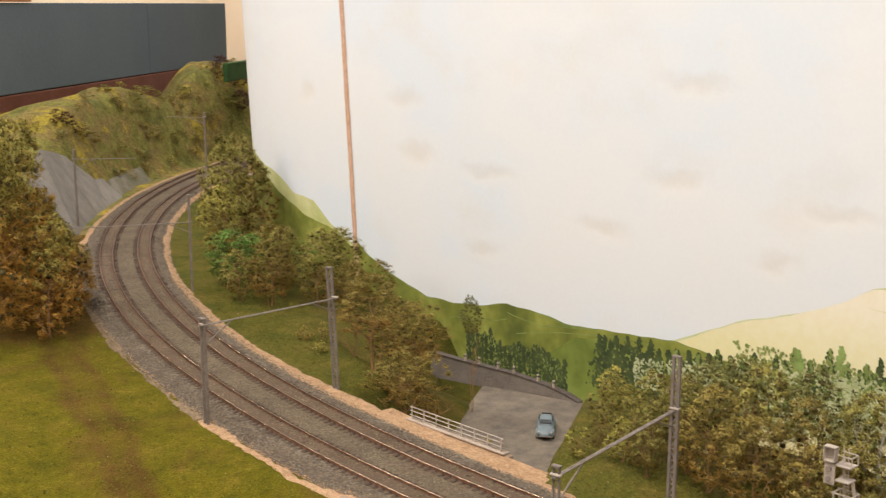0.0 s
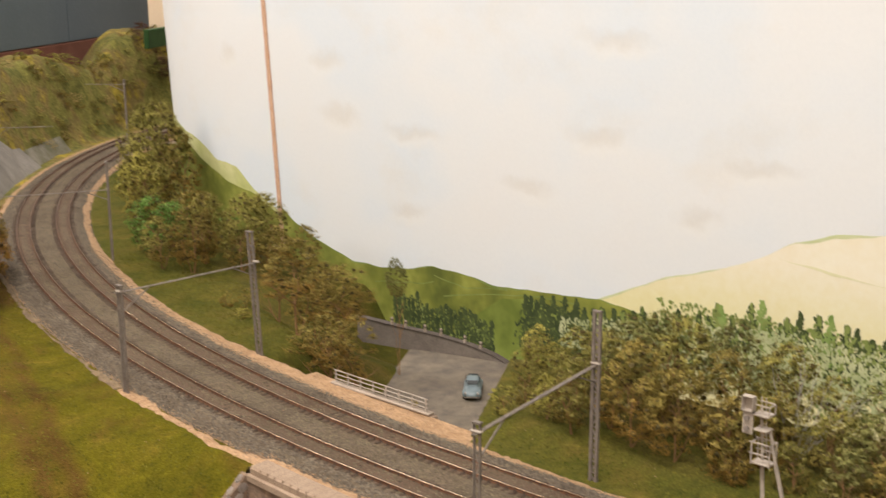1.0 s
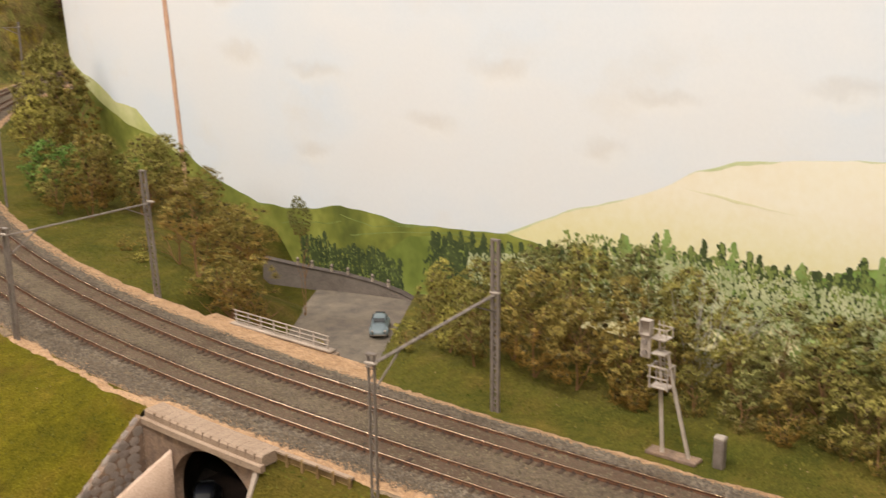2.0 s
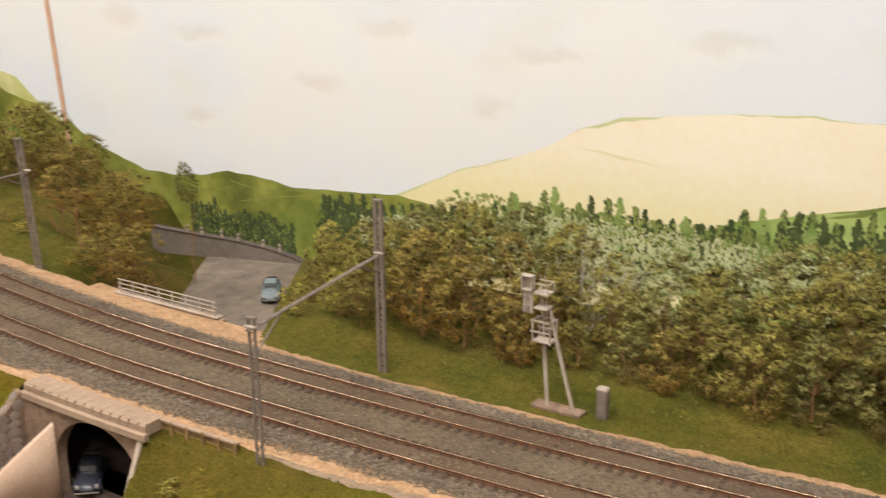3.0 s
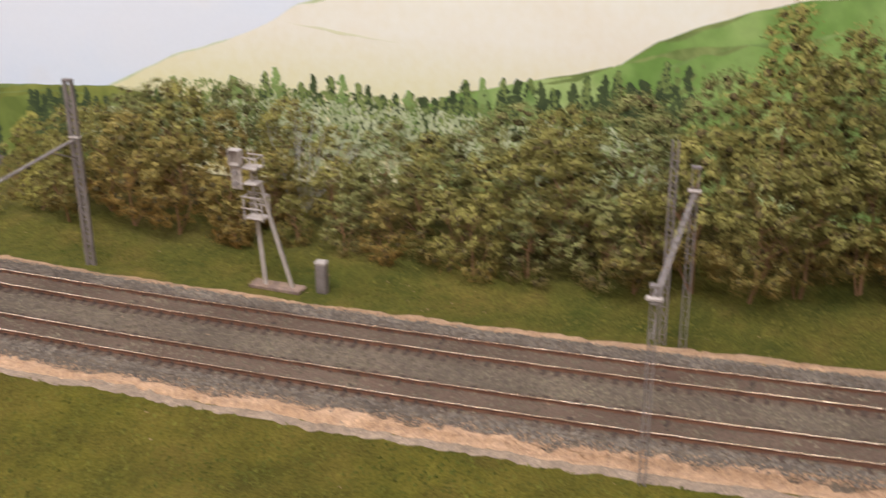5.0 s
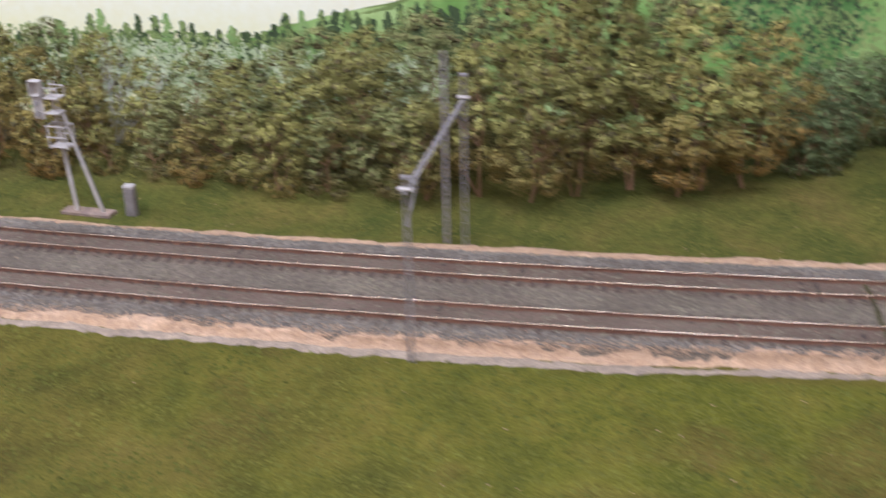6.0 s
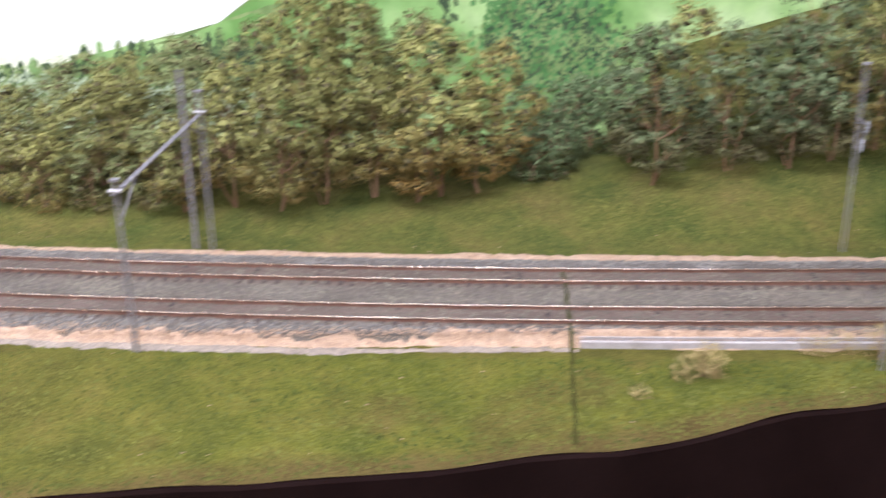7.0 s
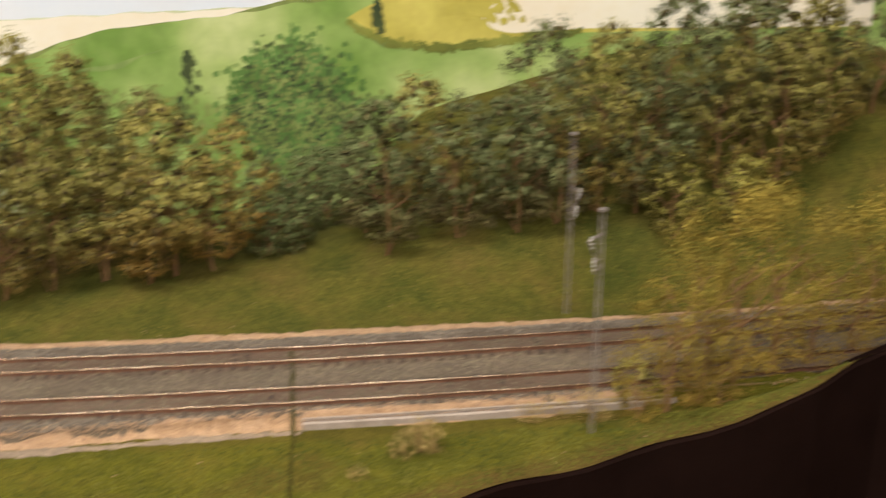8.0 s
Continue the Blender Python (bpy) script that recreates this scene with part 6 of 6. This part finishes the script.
# taller group by the third portal, clear trunks below; two of them run up to a point
for x, y, h, w, k, sp in ((0.702, 0.062, 0.10, 0.8, "olive", False), (0.735, 0.022, 0.152, 0.5, "olive", True), (0.698, 0.030, 0.09, 0.82, "olive", False), (0.712, 0.004, 0.088, 0.82, "olive", False), (0.745, -0.002, 0.142, 0.52, "olive", True), (0.722, -0.028, 0.09, 0.82, "olive", False), (0.74, -0.068, 0.118, 0.86, "olive", False), (0.722, -0.056, 0.08, 0.8, "brown", False), (0.762, -0.1, 0.098, 0.74, "brown", False), (0.742, -0.094, 0.075, 0.8, "brown", False), (0.79, -0.045, 0.105, 0.75, "grey", False), (0.69, 0.092, 0.065, 0.95, "olive", False), (0.73, 0.09, 0.09, 0.8, "grey", False), (0.77, 0.06, 0.098, 0.8, "grey", False), (0.80, 0.0, 0.105, 0.75, "grey", False)):
    tree(x - 0.011, y, h, w * r.uniform(0.98, 1.08), k, clear=0.13, spire=sp)
# low misty shrubs in the gap at the joint
for x, y, h in ((0.754, -0.126, 0.05), (0.76, -0.142, 0.052), (0.785, -0.147, 0.056), (0.79, -0.164, 0.052), (0.84, -0.15, 0.055), (0.84, -0.115, 0.06), (0.87, -0.135, 0.06), (0.762, -0.118, 0.036), (0.86, -0.17, 0.055)):
    tree(x, y, h, 0.85, "misty", True)
# dark group past the joint and up the bank
for x, y, h, w, k, low in ((0.757, -0.206, 0.106, 0.8, "slate", False), (0.785, -0.19, 0.09, 0.7, "slate", False), (0.767, -0.254, 0.098, 0.78, "slate", False), (0.8, -0.228, 0.1, 0.8, "olive", False), (0.77, -0.293, 0.094, 0.78, "slate", False), (0.776, -0.32, 0.11, 0.66, "slate", False), (0.785, -0.347, 0.13, 0.68, "olive", False), (0.784, -0.374, 0.112, 0.7, "slate", False), (0.82, -0.31, 0.11, 0.75, "slate", False), (0.82, -0.40, 0.115, 0.76, "slate", False), (0.766, -0.397, 0.064, 0.8, "yellow", False), (0.8, -0.43, 0.1, 0.72, "olive", False), (0.77, -0.441, 0.056, 0.85, "yellow", False), (0.84, -0.45, 0.11, 0.8, "slate", False), (0.805, -0.472, 0.106, 0.75, "olive", False), (0.836, -0.51, 0.105, 0.76, "olive", False), (0.86, -0.55, 0.105, 0.8, "slate", False), (0.89, -0.59, 0.11, 0.8, "olive", False), (0.865, -0.48, 0.115, 0.8, "olive", False)):
    tree(x - 0.014, y, h, w * r.uniform(1.0, 1.1), k, low, clear=0.08)
# between road and signal
for x, y, h, w, k in ((0.70, 0.492, 0.066, 0.85, "olive"), (0.745, 0.475, 0.066, 0.85, "grey"), (0.715, 0.522, 0.04, 0.9, "olive"), (0.755, 0.515, 0.045, 0.9, "olive"), (0.79, 0.48, 0.055, 0.85, "grey"), (0.80, 0.53, 0.035, 0.9, "olive"), (0.845, 0.54, 0.04, 0.9, "grey"), (0.84, 0.50, 0.05, 0.9, "olive"), (0.69, 0.533, 0.036, 0.9, "olive"), (0.725, 0.558, 0.042, 0.95, "olive"), (0.88, 0.575, 0.03, 0.9, "olive"), (0.765, 0.58, 0.036, 1.1, "yellow"), (0.81, 0.60, 0.028, 1.2, "olive"), (0.66, 0.53, 0.024, 1.1, "yellow")):
    tree(x, y, h, w, k, h < 0.06)
# inside the curve: brown spindly trees above the road, olive trees and a bright green bush farther round
for x, y, h, w, k in ((0.664, 0.738, 0.09, 0.8, "spindly"), (0.697, 0.737, 0.098, 0.8, "spindly"), (0.698, 0.812, 0.094, 0.85, "spindly"), (0.735, 0.79, 0.094, 0.85, "spindly"), (0.765, 0.825, 0.088, 0.85, "spindly"), (0.79, 0.845, 0.07, 0.9, "spindly"), (0.72, 0.865, 0.066, 0.95, "spindly"), (0.70, 0.77, 0.06, 1.0, "brown"), (0.735, 0.83, 0.06, 1.0, "brown"), (0.80, 0.885, 0.05, 1.0, "olive"), (0.835, 0.935, 0.05, 1.0, "spindly"), (0.86, 0.97, 0.05, 1.0, "brown"), (0.90, 1.0, 0.05, 1.0, "olive"), (0.765, 1.065, 0.098, 0.72, "brown"), (0.80, 1.09, 0.085, 0.8, "olive"), (0.845, 1.07, 0.086, 0.95, "olive"), (0.885, 1.085, 0.086, 0.9, "olive"), (0.92, 1.06, 0.06, 0.95, "brown"), (0.79, 1.18, 0.07, 1.25, "green"), (0.825, 1.19, 0.06, 1.2, "green"), (0.805, 1.03, 0.07, 0.9, "olive"), (0.845, 1.02, 0.06, 1.0, "brown"), (0.755, 1.11, 0.062, 0.95, "olive"), (0.835, 1.13, 0.072, 0.9, "olive"), (0.875, 1.14, 0.052, 0.9, "green"), (0.865, 1.315, 0.1, 0.72, "yellow"), (0.90, 1.355, 0.12, 0.7, "olive"), (0.935, 1.375, 0.16, 0.62, "olive"), (0.958, 1.355, 0.125, 0.7, "brown"), (0.925, 1.405, 0.15, 0.55, "olive"), (0.885, 1.30, 0.085, 0.85, "olive")):
    tree(x, y, h, w * r.uniform(0.97, 1.06), k, False, "trees inside the curve", 0.42 if k == "spindly" else 0.3 if y < 0.9 else 0.12)
for u, v, h, k in ((0.655, 0.46, 0.016, "brown"), (0.668, 0.44, 0.02, "spindly"), (0.648, 0.40, 0.012, "yellow"), (0.70, 0.22, 0.012, "brown"), (0.715, 0.2, 0.01, "spindly"), (0.74, 0.24, 0.014, "brown"), (0.69, 0.25, 0.01, "brown")):
    x, y = place(u, v)
    tree(x, y, h, 1.5, k, True, "scrub inside the curve")
tree(0.82, 0.80, 0.125, 0.24, "grey", False, "trees inside the curve", 0.68)
# outside the curve, by the field
for x, y, h, w, k in ((0.55, 1.245, 0.215, 0.58, "rust"), (0.515, 1.19, 0.2, 0.62, "rust"), (0.585, 1.245, 0.13, 0.7, "rust"), (0.57, 1.29, 0.15, 0.6, "olive"), (0.545, 1.31, 0.225, 0.52, "olive"), (0.475, 1.15, 0.2, 0.7, "rust"), (0.60, 1.33, 0.07, 0.8, "olive"), (0.545, 1.16, 0.12, 0.8, "rust"), (0.58, 1.185, 0.095, 0.8, "rust"), (0.525, 1.115, 0.095, 0.8, "rust"), (0.60, 1.215, 0.085, 0.8, "rust")):
    tree(x, y, h, w * r.uniform(0.95, 1.1), k, False, "trees outside the curve", 0.06)
# scrub on the hill outside the curve
for _ in range(95):
    x, y = place(r.uniform(0.34, 0.44), r.uniform(1.3, 2.2))
    tree(x, y, r.uniform(0.008, 0.021), r.uniform(1.8, 3.0), r.choice(("olive", "olive", "yellow", "brown", "grey", "straw")), True, "scrub on the hill")
# dark red scrub; the last three are added to colour a shaded hollow
for u, v, h in ((0.376, 1.40, 0.024), (0.392, 1.43, 0.022), (0.398, 1.46, 0.018), (0.384, 1.42, 0.022), (0.37, 2.12, 0.05), (0.38, 2.18, 0.05), (0.40, 2.15, 0.045)):
    x, y = place(u, v)
    tree(x, y, h, 1.7, "purple", True, "scrub on the hill")
# autumnal shrubs at the front edge
for x, y, h, w, k in ((0.548, -0.345, 0.04, 1.0, "autumn"), (0.556, -0.362, 0.11, 0.68, "autumn"), (0.567, -0.38, 0.114, 0.7, "autumn"), (0.58, -0.402, 0.114, 0.74, "autumn"), (0.594, -0.426, 0.114, 0.76, "autumn"), (0.608, -0.45, 0.095, 0.85, "autumn"), (0.625, -0.478, 0.1, 0.85, "autumn"), (0.643, -0.506, 0.095, 0.9, "autumn"), (0.66, -0.535, 0.09, 0.9, "autumn"), (0.578, -0.375, 0.06, 0.9, "autumn"), (0.56, -0.39, 0.04, 1.2, "autumn"), (0.548, -0.322, 0.02, 1.5, "straw"), (0.516, -0.236, 0.02, 1.3, "straw"), (0.512, -0.228, 0.014, 1.4, "straw"), (0.518, -0.242, 0.016, 1.4, "straw"), (0.496, -0.207, 0.006, 2.4, "straw"), (0.549, -0.292, 0.01, 2.2, "straw"), (0.553, -0.305, 0.012, 2.0, "straw"), (0.568, -0.348, 0.028, 1.3, "yellow")):
    tree(x, y, h, w, k, True, "shrubs at the front edge")

# low scrub on the bank beside the bridge
for x, y, h, w, k in ((0.427, 0.417, 0.014, 2.0, "autumn"), (0.448, 0.415, 0.01, 2.2, "autumn"), (0.42, 0.428, 0.012, 2.2, "autumn"), (0.415, 0.41, 0.012, 2.2, "autumn"), (0.44, 0.432, 0.01, 2.2, "autumn"), (0.453, 0.447, 0.01, 2.0, "yellow"), (0.435, 0.40, 0.01, 2.2, "yellow"), (0.46, 0.43, 0.009, 2.0, "autumn")):
    tree(x, y, h, w, k, True, "scrub beside the bridge")

# bare pale twigs in the gap behind the signal
twig = base("bare_shrub", 0.715, 0.325, ground_at(0.715, 0.325), 0, "leafless pale grey twiggy model shrub", "shrub")
TWIG = surface("pale_grey_twigs", [(0.3, (0.3, 0.27, 0.22)), (0.7, (0.48, 0.45, 0.38))], 200, 1500, 0.4, 0.9, bump=0)
r = random.Random(9)
for k in range(9):
    bm = bmesh.new()
    a = r.uniform(-1.2, 1.2)
    p, rad = Vector((r.uniform(-0.004, 0.004), r.uniform(-0.004, 0.004), 0)), 0.0007
    d = Vector((r.uniform(-0.3, 0.3), math.sin(a), 1.1)).normalized()
    for i in range(5):
        q = p + d * 0.013 + Vector((r.uniform(-0.002, 0.002), r.uniform(-0.002, 0.002), 0))
        rod(bm, p, q, rad, rad * 0.75, 5)
        for _ in range(2):
            e = q + (d + Vector((r.uniform(-0.9, 0.9), r.uniform(-0.9, 0.9), r.uniform(-0.2, 0.6)))).normalized() * r.uniform(0.006, 0.012)
            rod(bm, q, e, rad * 0.5, rad * 0.25, 4)
        p, rad = q, rad * 0.75
    part("twig", bm, TWIG, twig)

# turf flock on the banks
r = random.Random(31)
for name, lo, hi, height, count, mat, v0, v1 in (("turf_flock", None, 0.478, near_height, 11000, TUFT, 0.0, 0.75), ("turf_flock", None, 0.478, near_height, 15000, TUFT_BANK, -0.95, 0.0), ("turf_flock", 0.612, 0.70, far_height, 16000, TUFT_FAR, -0.95, 0.75)):
    fv2, ff2 = [], []
    for _ in range(count):
        v = r.uniform(v0, v1)
        low = lerp_table(EDGE, v) + 0.002 if lo is None else lo
        u = r.uniform(low, hi)
        if lo is None and not near_keep(u, v):
            continue
        x, y = place(u, v)
        z = height(u, v)
        s = r.uniform(0.0005, 0.0015)
        k = len(fv2)
        a = r.uniform(0, math.tau)
        for i in range(3):
            fv2.append((x + s * math.cos(a + i * 2.09), y + s * math.sin(a + i * 2.09), z - 0.0002))
        fv2.append((x + r.uniform(-s, s) * 0.5, y + r.uniform(-s, s) * 0.5, z + s * r.uniform(0.5, 1.1)))
        ff2 += [(k, k + 1, k + 3), (k + 1, k + 2, k + 3), (k + 2, k, k + 3)]
    tagged(mesh_part(name, fv2, ff2, mat), "fine green turf flock on the bank", "grass", kind="stuff")

# pale flecks of grit lying on turf and ballast
r = random.Random(63)
gv, gf = [], []
for _ in range(190):
    v = r.uniform(-0.9, 0.7)
    u = r.choice((r.uniform(max(lerp_table(EDGE, v), 0.3) + 0.004, 0.475), r.uniform(0.485, 0.6), r.uniform(0.61, 0.655)))
    if u < 0.48 and not near_keep(u, v):
        continue
    x, y = place(u, v)
    z = near_height(u, v) if u < 0.48 else far_height(u, v) if u > 0.605 else bed_height(u, v)
    q, a, k = r.uniform(0.0003, 0.0008), r.uniform(0, math.tau), len(gv)
    gv += [(x + q * math.cos(a + i * 1.57) * r.uniform(0.6, 1.3), y + q * math.sin(a + i * 1.57) * r.uniform(0.6, 1.3), z + 0.0003) for i in range(4)] + [(x, y, z + 0.0003 + q * 0.7)]
    gf += [(k + i, k + (i + 1) % 4, k + 4) for i in range(4)]
tagged(mesh_part("grit_flecks", gv, gf, SAND), "pale flecks of grit scattered on turf and ballast", "gravel", kind="stuff")

# concrete retaining face below the hill
cw = base("concrete_slope", *place(0.46, 1.2), 0, 0, "slanted pale grey concrete retaining face below the hill", "retaining wall")
CO = Matrix.Translation(cw.matrix_basis.translation).inverted()
for k in range(4):
    bm = bmesh.new()
    a, b = 1.12 + 0.085 * k, 1.12 + 0.085 * (k + 1) - 0.002
    q = []
    for foot in (True, False):
        for v in (a, b):
            u = 0.464 if foot else 0.40
            z = 0.0 if foot else lerp_table([(1.12, 0.085), (1.2, 0.118), (1.3, 0.1), (1.46, 0.06)], v)
            x, y = place(u, v)
            q += [(x, y, z - 0.006), (x, y, z)]
    vs = [bm.verts.new(p) for p in q]
    for f in ((1, 3, 7, 5), (0, 4, 6, 2), (0, 1, 5, 4), (2, 6, 7, 3), (0, 2, 3, 1), (4, 5, 7, 6)):
        bm.faces.new([vs[i] for i in f])
    bmesh.ops.transform(bm, matrix=CO, verts=bm.verts)
    part("slab", bm, CONCRETE_SLAB, cw)
bm = bmesh.new()
ribbon(bm, 0.452, 1.462, 1.64, [(-0.022, -0.01), (-0.022, 0.026), (-0.017, 0.028), (0.004, 0.0), (0.004, -0.01)], 0.02)
bmesh.ops.transform(bm, matrix=CO, verts=bm.verts)
part("low_wall", bm, MOSSY, cw, "lower concrete facing that runs on beside the track")
